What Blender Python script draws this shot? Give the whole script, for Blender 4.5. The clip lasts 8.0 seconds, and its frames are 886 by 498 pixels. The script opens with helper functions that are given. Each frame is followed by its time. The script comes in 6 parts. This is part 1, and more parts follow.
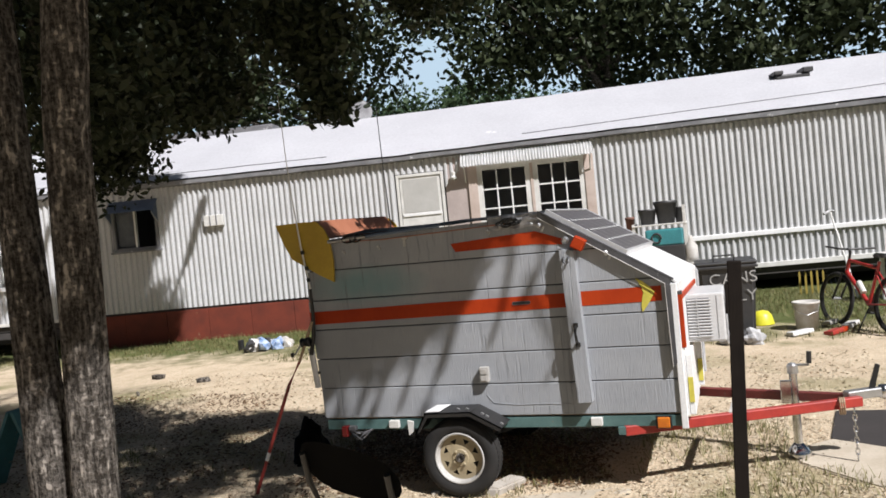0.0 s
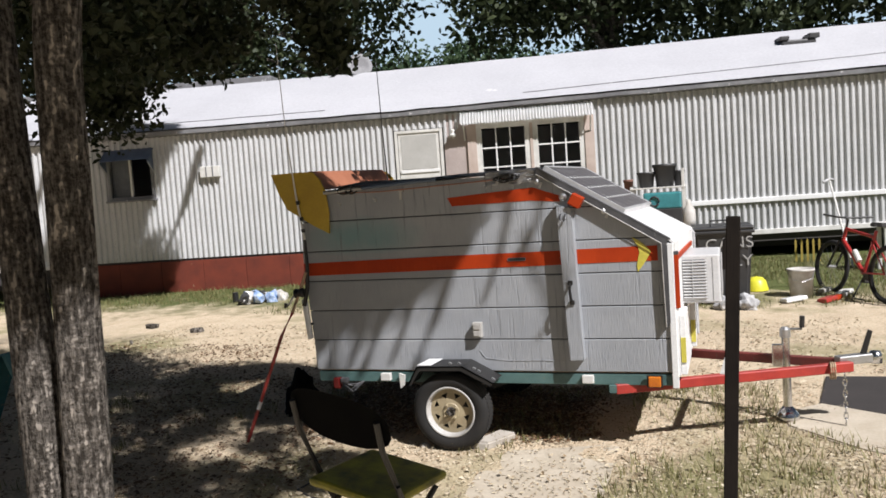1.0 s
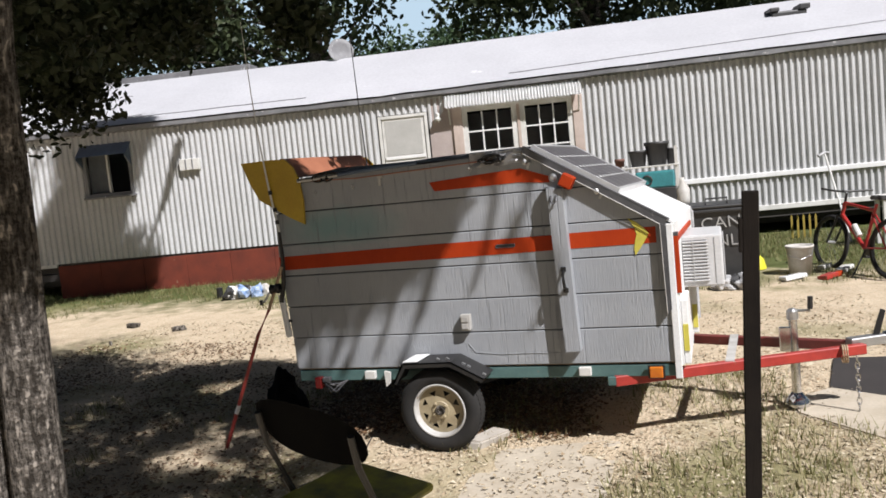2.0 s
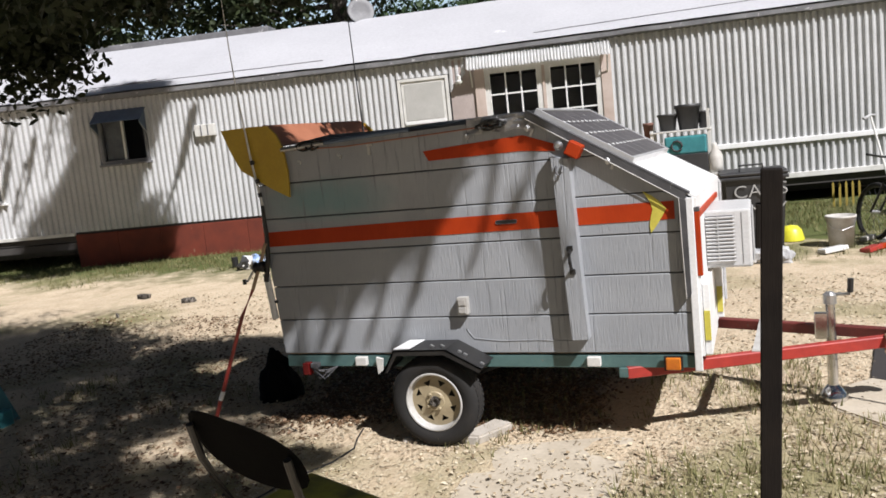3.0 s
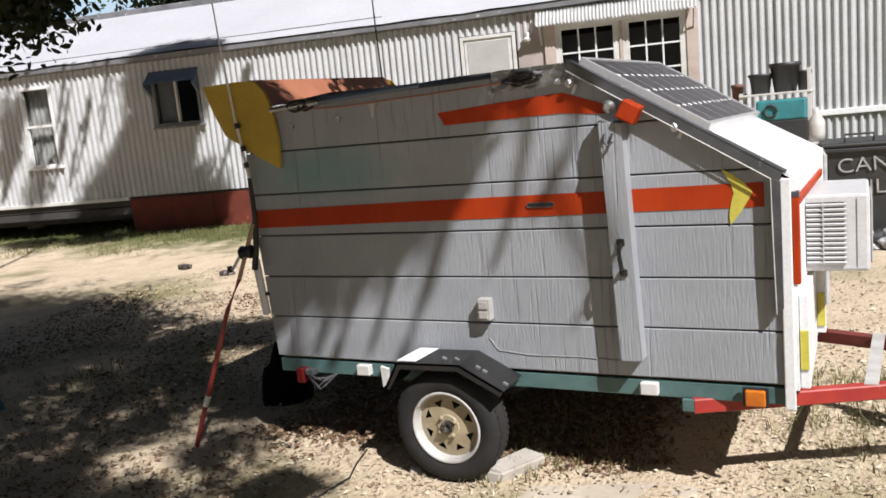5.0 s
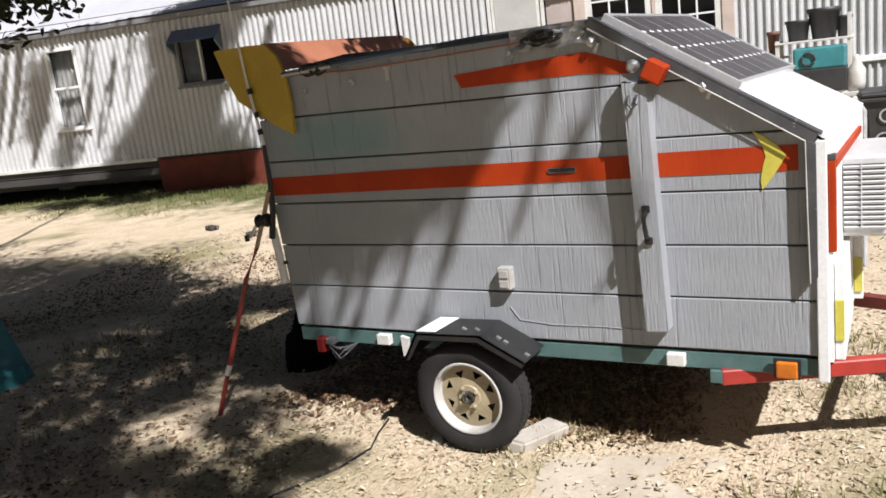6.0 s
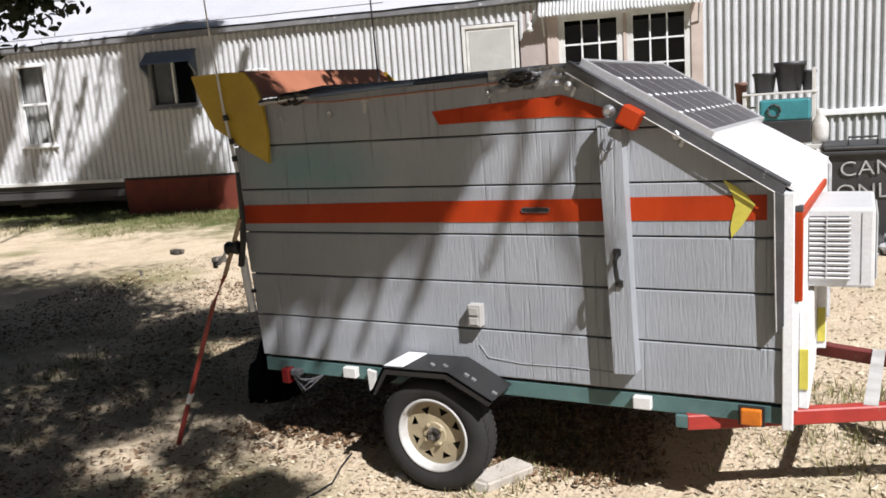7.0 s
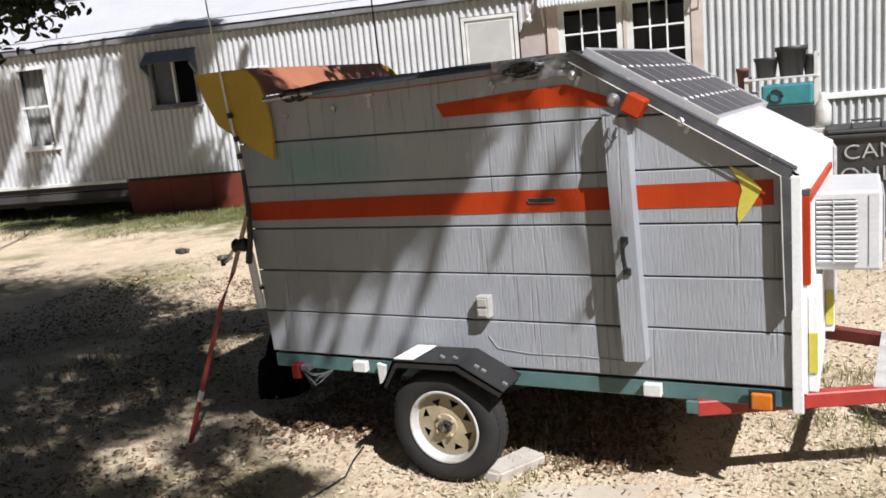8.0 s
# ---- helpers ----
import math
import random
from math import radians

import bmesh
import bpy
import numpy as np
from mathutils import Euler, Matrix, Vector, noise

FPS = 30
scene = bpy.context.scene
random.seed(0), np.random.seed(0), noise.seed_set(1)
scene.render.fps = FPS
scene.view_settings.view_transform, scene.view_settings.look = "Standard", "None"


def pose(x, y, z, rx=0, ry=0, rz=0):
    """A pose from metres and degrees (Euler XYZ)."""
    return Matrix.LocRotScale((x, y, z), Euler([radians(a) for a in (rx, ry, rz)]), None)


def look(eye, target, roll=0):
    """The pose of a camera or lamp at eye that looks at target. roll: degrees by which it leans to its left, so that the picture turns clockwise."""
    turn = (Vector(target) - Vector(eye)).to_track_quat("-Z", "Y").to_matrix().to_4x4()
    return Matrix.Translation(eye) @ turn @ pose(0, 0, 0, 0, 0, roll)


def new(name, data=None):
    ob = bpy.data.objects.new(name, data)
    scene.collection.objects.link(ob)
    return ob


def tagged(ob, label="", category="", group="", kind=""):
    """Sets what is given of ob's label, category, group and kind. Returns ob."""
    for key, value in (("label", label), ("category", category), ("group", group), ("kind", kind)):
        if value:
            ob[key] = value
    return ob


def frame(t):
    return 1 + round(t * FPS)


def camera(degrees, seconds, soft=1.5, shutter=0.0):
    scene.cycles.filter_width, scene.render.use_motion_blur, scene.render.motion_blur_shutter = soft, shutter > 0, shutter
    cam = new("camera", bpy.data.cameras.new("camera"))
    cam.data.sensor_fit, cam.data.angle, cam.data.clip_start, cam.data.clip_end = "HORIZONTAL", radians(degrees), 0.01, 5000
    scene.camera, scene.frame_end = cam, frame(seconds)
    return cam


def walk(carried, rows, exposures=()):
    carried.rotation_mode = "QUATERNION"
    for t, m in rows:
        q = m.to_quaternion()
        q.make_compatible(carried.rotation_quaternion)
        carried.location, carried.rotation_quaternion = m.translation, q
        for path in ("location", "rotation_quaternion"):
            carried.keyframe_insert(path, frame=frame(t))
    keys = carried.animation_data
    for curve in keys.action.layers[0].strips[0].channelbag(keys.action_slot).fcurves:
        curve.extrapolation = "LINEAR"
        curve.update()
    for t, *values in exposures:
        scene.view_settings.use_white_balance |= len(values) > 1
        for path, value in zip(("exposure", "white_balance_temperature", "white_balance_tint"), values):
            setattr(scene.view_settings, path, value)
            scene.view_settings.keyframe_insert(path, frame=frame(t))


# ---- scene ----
# seconds, stops, kelvin, tint
EXPOSURES = [(0.0, 0.35, 6350, 10), (2.0, 0.35, 6350, 10), (5.8, 0.51, 6350, 10), (6.5, 0.58, 6350, 10), (7.0, 0.51, 6250, 10), (8.0, 0.51, 6200, 10)]
cam = camera(57.00, 8.0, 1.65)
# seconds, eye x y z, yaw, pitch, roll
ROWS = [
    (0.0, 2.763, -4.986, 1.742, 19.27, -1.42, 5.55),
    (0.5, 2.736, -5.004, 1.728, 17.45, -1.29, 3.52),
    (1.0, 2.753, -4.953, 1.701, 19.11, -4.22, 3.93),
    (1.5, 2.727, -4.795, 1.668, 20.39, -4.25, 6.04),
    (1.7, 2.673, -4.728, 1.681, 17.82, -4.51, 5.27),
    (2.8, 2.750, -4.231, 1.671, 21.51, -7.23, 7.00),
    (3.0, 2.743, -4.107, 1.677, 20.81, -7.45, 5.86),
    (3.5, 2.675, -3.812, 1.659, 18.07, -7.33, 2.25),
    (4.0, 2.695, -3.487, 1.637, 23.07, -9.04, 3.28),
    (4.5, 2.682, -3.241, 1.638, 27.24, -12.01, 6.16),
    (4.7, 2.654, -3.200, 1.618, 26.96, -9.10, 5.29),
    (5.8, 2.671, -3.021, 1.672, 26.16, -11.67, 6.21),
    (6.0, 2.656, -3.015, 1.669, 28.58, -12.42, 6.63),
    (6.5, 2.642, -2.988, 1.660, 26.26, -13.44, 5.56),
    (7.0, 2.633, -3.023, 1.680, 26.66, -10.28, 3.98),
    (7.5, 2.650, -3.027, 1.679, 26.68, -9.48, 3.99),
    (8.0, 2.622, -3.038, 1.679, 26.64, -10.75, 5.34),
]
walk(cam, [(t, pose(x, y, z, 90 + pitch, roll, yaw)) for t, x, y, z, yaw, pitch, roll in ROWS], EXPOSURES)

# ==== world, sun
SUN = Vector((0.78, -0.50, 1.0)).normalized()
world = bpy.data.worlds.new("world")
scene.world = world
world.use_nodes = True
sky = world.node_tree.nodes.new("ShaderNodeTexSky")
sky.sky_type = "NISHITA"
sky.sun_disc = False
sky.sun_elevation = math.asin(SUN.z)
sky.sun_rotation = math.atan2(SUN.x, SUN.y)
bg = world.node_tree.nodes["Background"]
world.node_tree.links.new(sky.outputs[0], bg.inputs[0])
bg.inputs[1].default_value = 0.0195
sun_data = bpy.data.lights.new("sun", "SUN")
sun_data.energy, sun_data.angle, sun_data.color = 5.5, radians(0.6), (1.0, 0.965, 0.955)
sun = new("sun", sun_data)
sun.matrix_world = look((0, 0, 0), -SUN)


# ==== materials
def nodes_of(name):
    m = bpy.data.materials.new(name)
    m.use_nodes = True
    nt = m.node_tree
    return m, nt, nt.nodes, nt.links, nt.nodes["Principled BSDF"]


def noise_node(nt, vec, scale, detail=4.0, rough=0.6, stretch=(1, 1, 1)):
    mp = nt.nodes.new("ShaderNodeMapping")
    mp.inputs["Scale"].default_value = stretch
    nt.links.new(vec, mp.inputs["Vector"])
    n = nt.nodes.new("ShaderNodeTexNoise")
    n.inputs["Scale"].default_value, n.inputs["Detail"].default_value, n.inputs["Roughness"].default_value = scale, detail, rough
    nt.links.new(mp.outputs[0], n.inputs["Vector"])
    return n.outputs["Fac"]


def ramp(nt, fac, lo, hi):
    r = nt.nodes.new("ShaderNodeMapRange")
    r.inputs["From Min"].default_value, r.inputs["From Max"].default_value = lo, hi
    r.clamp = True
    nt.links.new(fac, r.inputs["Value"])
    return r.outputs[0]


def mix(nt, fac, a, b):
    x = nt.nodes.new("ShaderNodeMix")
    x.data_type = "RGBA"
    if isinstance(fac, float):
        x.inputs["Factor"].default_value = fac
    else:
        nt.links.new(fac, x.inputs["Factor"])
    for sock, val in ((x.inputs["A"], a), (x.inputs["B"], b)):
        if isinstance(val, tuple):
            sock.default_value = (*val, 1)
        else:
            nt.links.new(val, sock)
    return x.outputs["Result"]


def bump(nt, fac, strength, dist, bsdf):
    b = nt.nodes.new("ShaderNodeBump")
    b.inputs["Strength"].default_value, b.inputs["Distance"].default_value = strength, dist
    nt.links.new(fac, b.inputs["Height"])
    nt.links.new(b.outputs[0], bsdf.inputs["Normal"])


def mat(name, c, c2=None, rough=0.6, metal=0.0, scale=6.0, fine=60.0, stretch=(1, 1, 1), relief=0.25, dist=0.003, wear=None, wear_at=0.62, spec=0.5):
    """Two scales of variation: broad stains from c to c2, fine grain, and worn spots."""
    m, nt, nodes, links, bsdf = nodes_of(name)
    vec = nodes.new("ShaderNodeTexCoord").outputs["Object"]
    c2 = c2 or tuple(v * 0.78 for v in c)
    broad = ramp(nt, noise_node(nt, vec, scale, 5), 0.35, 0.68)
    grain = noise_node(nt, vec, fine, 4, 0.65, stretch)
    col = mix(nt, broad, c, c2)
    col = mix(nt, ramp(nt, grain, 0.35, 0.75), col, mix(nt, 0.28, col, tuple(v * 0.45 for v in c)))
    if wear:
        col = mix(nt, ramp(nt, noise_node(nt, vec, scale * 3.1, 8, 0.7), wear_at, wear_at + 0.05), col, wear)
    links.new(col, bsdf.inputs["Base Color"])
    bsdf.inputs["Roughness"].default_value, bsdf.inputs["Metallic"].default_value = rough, metal
    bsdf.inputs["Specular IOR Level"].default_value = spec
    bump(nt, grain, relief, dist, bsdf)
    return m


def siding_paint():
    """Grey house paint over wood-grain siding, with an older blue-green coat showing through in one broad patch."""
    m, nt, nodes, links, bsdf = nodes_of("grey_siding_paint")
    vec = nodes.new("ShaderNodeTexCoord").outputs["Object"]
    fine = noise_node(nt, vec, 30, 6, 0.7, (4.0, 1, 0.35))
    streak = noise_node(nt, vec, 11, 3, 0.55, (4.5, 1, 0.16))
    amount = ramp(nt, noise_node(nt, vec, 2.6, 3, 0.5, (1, 1, 0.6)), 0.42, 0.58)
    deep = nodes.new("ShaderNodeMath"); deep.operation = "MULTIPLY"
    links.new(ramp(nt, streak, 0.57, 0.66), deep.inputs[0]); links.new(amount, deep.inputs[1])
    summed = nodes.new("ShaderNodeMath"); summed.operation = "MULTIPLY_ADD"; summed.inputs[1].default_value = -0.7
    links.new(deep.outputs[0], summed.inputs[0]); links.new(fine, summed.inputs[2])
    grain = fine
    wide = noise_node(nt, vec, 2.2, 4)
    col = mix(nt, ramp(nt, wide, 0.35, 0.7), (0.335, 0.347, 0.366), (0.275, 0.29, 0.312))
    sep = nodes.new("ShaderNodeSeparateXYZ")
    links.new(vec, sep.inputs[0])
    gx = nodes.new("ShaderNodeMath"); gx.operation = "SUBTRACT"; gx.inputs[1].default_value = 0.45
    links.new(sep.outputs["X"], gx.inputs[0])
    gz = nodes.new("ShaderNodeMath"); gz.operation = "SUBTRACT"; gz.inputs[1].default_value = 1.42
    links.new(sep.outputs["Z"], gz.inputs[0])
    x2 = nodes.new("ShaderNodeMath"); x2.operation = "MULTIPLY"; x2.inputs[1].default_value = 2.2
    links.new(gx.outputs[0], x2.inputs[0])
    z2 = nodes.new("ShaderNodeMath"); z2.operation = "MULTIPLY"; z2.inputs[1].default_value = 7.0
    links.new(gz.outputs[0], z2.inputs[0])
    xx = nodes.new("ShaderNodeMath"); xx.operation = "POWER"; xx.inputs[1].default_value = 2
    links.new(x2.outputs[0], xx.inputs[0])
    zz = nodes.new("ShaderNodeMath"); zz.operation = "POWER"; zz.inputs[1].default_value = 2
    links.new(z2.outputs[0], zz.inputs[0])
    rr = nodes.new("ShaderNodeMath"); rr.operation = "ADD"
    links.new(xx.outputs[0], rr.inputs[0]); links.new(zz.outputs[0], rr.inputs[1])
    r3 = nodes.new("ShaderNodeMath"); r3.operation = "ADD"
    links.new(rr.outputs[0], r3.inputs[0]); links.new(noise_node(nt, vec, 5, 5), r3.inputs[1])
    patch = nodes.new("ShaderNodeMapRange")
    patch.inputs["From Min"].default_value, patch.inputs["From Max"].default_value = 1.5, 0.5
    patch.inputs["To Max"].default_value = 0.85
    links.new(r3.outputs[0], patch.inputs["Value"])
    col = mix(nt, patch.outputs[0], col, (0.165, 0.29, 0.30))
    col = mix(nt, ramp(nt, grain, 0.50, 0.95), col, (0.25, 0.26, 0.275))
    col = mix(nt, ramp(nt, noise_node(nt, vec, 9, 9, 0.75), 0.66, 0.72), col, (0.45, 0.45, 0.44))
    col = mix(nt, ramp(nt, deep.outputs[0], 0.25, 1.5), col, (0.205, 0.212, 0.226))
    links.new(col, bsdf.inputs["Base Color"])
    bsdf.inputs["Roughness"].default_value = 0.55
    bump(nt, summed.outputs[0], 0.9, 0.006, bsdf)
    return m


def ground_material():
    """Sandy dirt with dry straw and grass, damp brown earth under the tree."""
    m, nt, nodes, links, bsdf = nodes_of("yard_dirt")
    vec = nodes.new("ShaderNodeTexCoord").outputs["Object"]
    big = noise_node(nt, vec, 0.55, 5)
    mid = noise_node(nt, vec, 3.0, 7, 0.65)
    fine = noise_node(nt, vec, 38, 6, 0.7)
    straw = noise_node(nt, vec, 60, 3, 0.7, (1, 0.3, 1))
    sand = mix(nt, ramp(nt, mid, 0.35, 0.7), (0.63, 0.52, 0.375), (0.50, 0.395, 0.275))
    sand = mix(nt, ramp(nt, fine, 0.48, 0.80), sand, (0.26, 0.19, 0.125))
    sand = mix(nt, ramp(nt, straw, 0.56, 0.68), sand, (0.57, 0.51, 0.39))
    col = mix(nt, ramp(nt, big, 0.52, 0.66), sand, (0.26, 0.235, 0.125))
    sep = nodes.new("ShaderNodeSeparateXYZ")
    links.new(vec, sep.inputs[0])
    add = nodes.new("ShaderNodeMath"); add.operation = "MULTIPLY_ADD"; add.inputs[1].default_value = 3.5
    links.new(mid, add.inputs[0]); links.new(sep.outputs["Y"], add.inputs[2])
    col = mix(nt, ramp(nt, add.outputs[0], 6.9, 8.3), col, (0.095, 0.11, 0.038))
    links.new(col, bsdf.inputs["Base Color"])
    bsdf.inputs["Roughness"].default_value = 0.95
    bsdf.inputs["Specular IOR Level"].default_value = 0.15
    hsum = nodes.new("ShaderNodeMath"); hsum.operation = "ADD"
    links.new(fine, hsum.inputs[0]); links.new(straw, hsum.inputs[1])
    bump(nt, hsum.outputs[0], 0.9, 0.012, bsdf)
    return m


def leaf_material(name, a, b, thin=0.25):
    m, nt, nodes, links, bsdf = nodes_of(name)
    geo = nodes.new("ShaderNodeNewGeometry")
    col = mix(nt, geo.outputs["Random Per Island"], a, b)
    links.new(col, bsdf.inputs["Base Color"])
    bsdf.inputs["Roughness"].default_value = 0.55
    bsdf.inputs["Specular IOR Level"].default_value = 0.25
    if thin:
        tr = nodes.new("ShaderNodeBsdfTranslucent")
        links.new(col, tr.inputs["Color"])
        ms = nodes.new("ShaderNodeMixShader")
        ms.inputs[0].default_value = thin
        links.new(bsdf.outputs[0], ms.inputs[1]); links.new(tr.outputs[0], ms.inputs[2])
        links.new(ms.outputs[0], nodes["Material Output"].inputs["Surface"])
    return m


def bark_material():
    """Grey oak bark: long uneven ridges with dark furrows between them."""
    m, nt, nodes, links, bsdf = nodes_of("oak_bark")
    vec = nodes.new("ShaderNodeTexCoord").outputs["Object"]
    ridge = noise_node(nt, vec, 30, 5, 0.6, (1.5, 1.5, 0.36))
    plate = noise_node(nt, vec, 42, 5, 0.7, (1, 1, 1.1))
    both = nodes.new("ShaderNodeMath"); both.operation = "MULTIPLY_ADD"; both.inputs[1].default_value = 0.75
    links.new(plate, both.inputs[0]); links.new(ridge, both.inputs[2])
    high = ramp(nt, both.outputs[0], 0.74, 1.0)
    tone = mix(nt, ramp(nt, noise_node(nt, vec, 5, 6), 0.35, 0.7), (0.33, 0.295, 0.255), (0.20, 0.175, 0.15))
    col = mix(nt, high, (0.030, 0.025, 0.020), tone)
    links.new(col, bsdf.inputs["Base Color"])
    bsdf.inputs["Roughness"].default_value = 0.95
    bsdf.inputs["Specular IOR Level"].default_value = 0.2
    bump(nt, high, 1.0, 0.03, bsdf)
    return m


def glass_material():
    m, nt, nodes, links, bsdf = nodes_of("window_glass")
    bsdf.inputs["Base Color"].default_value = (0.9, 0.92, 0.92, 1)
    bsdf.inputs["Roughness"].default_value = 0.03
    bsdf.inputs["Transmission Weight"].default_value = 1.0
    bsdf.inputs["IOR"].default_value = 1.1
    return m


SIDING = siding_paint()
DIRT = ground_material()
BARK = bark_material()
GLASS = glass_material()
# near crown set almost black, its silhouette shade held in the leaf colour
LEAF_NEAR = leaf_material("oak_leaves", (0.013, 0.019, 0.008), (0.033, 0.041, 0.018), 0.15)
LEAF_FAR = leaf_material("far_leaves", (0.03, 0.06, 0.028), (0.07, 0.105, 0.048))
# leaf copy for the back oaks, darkened with shade in its colour
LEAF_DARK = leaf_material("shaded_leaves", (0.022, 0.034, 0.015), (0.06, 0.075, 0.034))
DRY_LEAF = leaf_material("dry_leaves", (0.24, 0.175, 0.105), (0.57, 0.50, 0.37), 0.0)
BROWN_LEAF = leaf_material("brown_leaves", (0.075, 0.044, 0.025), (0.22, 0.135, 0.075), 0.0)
GRASS_DRY = leaf_material("dry_grass_blades", (0.13, 0.14, 0.045), (0.36, 0.31, 0.17), 0.2)
GRASS = leaf_material("grass_blades", (0.085, 0.10, 0.03), (0.27, 0.24, 0.11), 0.2)
ORANGE = mat("orange_paint", (0.41, 0.044, 0.006), (0.32, 0.031, 0.005), 0.55, spec=0.2, scale=4, stretch=(4, 1, 0.35), fine=30, relief=0.4)
YELLOW = mat("yellow_paint", (0.484, 0.328, 0.0234), (0.39, 0.25, 0.0156), 0.5, scale=5)
PALE_YELLOW = mat("pale_yellow_paint", (0.612, 0.544, 0.085), (0.51, 0.442, 0.068), 0.5, scale=5)
SALMON = mat("faded_orange_paint", (0.375, 0.15, 0.0825), (0.3, 0.112, 0.06), 0.6, scale=5)
WHITE = mat("white_paint", (0.80, 0.80, 0.80), (0.72, 0.72, 0.71), 0.45, scale=4, relief=0.12)
OLD_WHITE = mat("old_white_paint", (0.684, 0.675, 0.648), (0.54, 0.531, 0.495), 0.55, scale=5, wear=(0.42, 0.38, 0.33), wear_at=0.68)
DULL_WHITE = mat("scuffed_white_enamel", (0.50, 0.49, 0.47), (0.36, 0.345, 0.32), 0.5, scale=9, wear=(0.22, 0.18, 0.14), wear_at=0.64)
METAL_WHITE = mat("white_ribbed_metal", (0.533, 0.537, 0.541), (0.467, 0.47, 0.471), 0.42, scale=1.6, fine=25, relief=0.08, wear=(0.52, 0.49, 0.45), wear_at=0.67)
ROOF_WHITE = mat("white_roof_coating", (0.504, 0.504, 0.528), (0.456, 0.456, 0.48), 0.6, scale=0.8, fine=20, relief=0.2, wear=(0.62, 0.61, 0.62), wear_at=0.66)
SCREEN = mat("grey_insect_screen", (0.16, 0.165, 0.18), (0.10, 0.105, 0.115), 0.6, scale=5)
GREY_TRIM = mat("grey_eave_trim", (0.208, 0.208, 0.216), (0.12, 0.12, 0.128), 0.6, scale=3, wear=(0.5, 0.5, 0.5))
BARN_RED = mat("barn_red_paint", (0.175, 0.032, 0.015), (0.11, 0.022, 0.012), 0.8, scale=3, stretch=(3, 3, 0.4), wear=(0.30, 0.20, 0.14), wear_at=0.68)
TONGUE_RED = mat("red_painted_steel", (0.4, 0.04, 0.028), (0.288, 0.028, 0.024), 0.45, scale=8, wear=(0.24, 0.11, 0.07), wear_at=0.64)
# darker copy of the tongue red, with the far beam's shade in it
SHADED_RED = mat("shaded_red_steel", (0.17, 0.03, 0.025), (0.10, 0.025, 0.02), 0.55, scale=8, wear=(0.12, 0.07, 0.05))
TEAL = mat("teal_painted_steel", (0.09, 0.165, 0.158), (0.06, 0.116, 0.112), 0.5, scale=7, wear=(0.22, 0.15, 0.10), wear_at=0.66)
TEAL_WOOD = mat("teal_painted_wood", (0.063, 0.21, 0.224), (0.042, 0.14, 0.154), 0.6, scale=6, wear=(0.25, 0.24, 0.2))
BLACK = mat("black_paint", (0.012, 0.012, 0.013), (0.022, 0.021, 0.020), 0.45, scale=8, wear=(0.10, 0.09, 0.08), wear_at=0.68)
VINYL = mat("black_vinyl", (0.005, 0.005, 0.006), (0.008, 0.008, 0.008), 0.8, scale=6, spec=0.08)
BLACK_PLASTIC = mat("black_plastic", (0.03, 0.03, 0.032), (0.05, 0.05, 0.05), 0.5, scale=4)
DARK_TRIM = mat("dark_edge_trim", (0.08, 0.08, 0.084), (0.048, 0.048, 0.052), 0.5, scale=9, wear=(0.35, 0.35, 0.34), wear_at=0.63)
RUBBER = mat("tyre_rubber", (0.010, 0.0097, 0.0095), (0.020, 0.018, 0.0165), 0.85, scale=9, fine=80)
RIM = mat("cream_wheel_paint", (0.40, 0.335, 0.215), (0.30, 0.24, 0.15), 0.5, scale=12, wear=(0.35, 0.26, 0.17), wear_at=0.68)
STEEL = mat("galvanised_steel", (0.55, 0.55, 0.55), (0.42, 0.42, 0.42), 0.35, 0.85, scale=12)
CHROME = mat("bright_steel", (0.75, 0.75, 0.75), (0.6, 0.6, 0.6), 0.22, 1.0, scale=12, relief=0.1)
AC_WHITE = mat("white_plastic_casing", (0.60, 0.60, 0.60), (0.53, 0.53, 0.53), 0.4, scale=6, relief=0.05)
AC_GREY = mat("grey_louvre", (0.13, 0.13, 0.135), (0.09, 0.09, 0.095), 0.5, scale=10)
AMBER = mat("amber_lens", (0.6, 0.176, 0.016), (0.48, 0.12, 0.016), 0.2, scale=20)
RED_LENS = mat("red_lens", (0.085, 0.006, 0.006), (0.11, 0.008, 0.008), 0.25, scale=20)
SOLAR = mat("solar_cells", (0.045, 0.040, 0.044), (0.065, 0.058, 0.060), 0.3, scale=3, fine=8, relief=0.02)
FOIL = mat("crumpled_foil", (0.62, 0.62, 0.63), (0.34, 0.33, 0.33), 0.32, 0.7, scale=16, fine=40, relief=0.8, dist=0.006)
ALU = mat("brushed_aluminium", (0.72, 0.72, 0.73), (0.62, 0.62, 0.63), 0.35, 0.6, scale=8)
WOOD = mat("tan_timber", (0.416, 0.304, 0.2), (0.336, 0.232, 0.144), 0.7, scale=5, stretch=(6, 6, 0.5))
JAMB = mat("pinkish_primed_timber", (0.52, 0.43, 0.38), (0.43, 0.34, 0.29), 0.7, scale=5, stretch=(6, 6, 0.5))
PINK_PANEL = mat("faded_pink_panel", (0.416, 0.352, 0.328), (0.352, 0.296, 0.276), 0.7, scale=4)
CURTAIN = mat("pale_curtain", (0.465, 0.458, 0.435), (0.39, 0.383, 0.36), 0.85, scale=3, stretch=(5, 5, 0.3))
# the room's darkness is put into this colour, so windows read unlit
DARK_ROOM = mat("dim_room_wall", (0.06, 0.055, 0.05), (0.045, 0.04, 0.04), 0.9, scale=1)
BLUE_AWNING = mat("blue_grey_awning", (0.14, 0.182, 0.252), (0.098, 0.126, 0.182), 0.4, 0.2, scale=5)
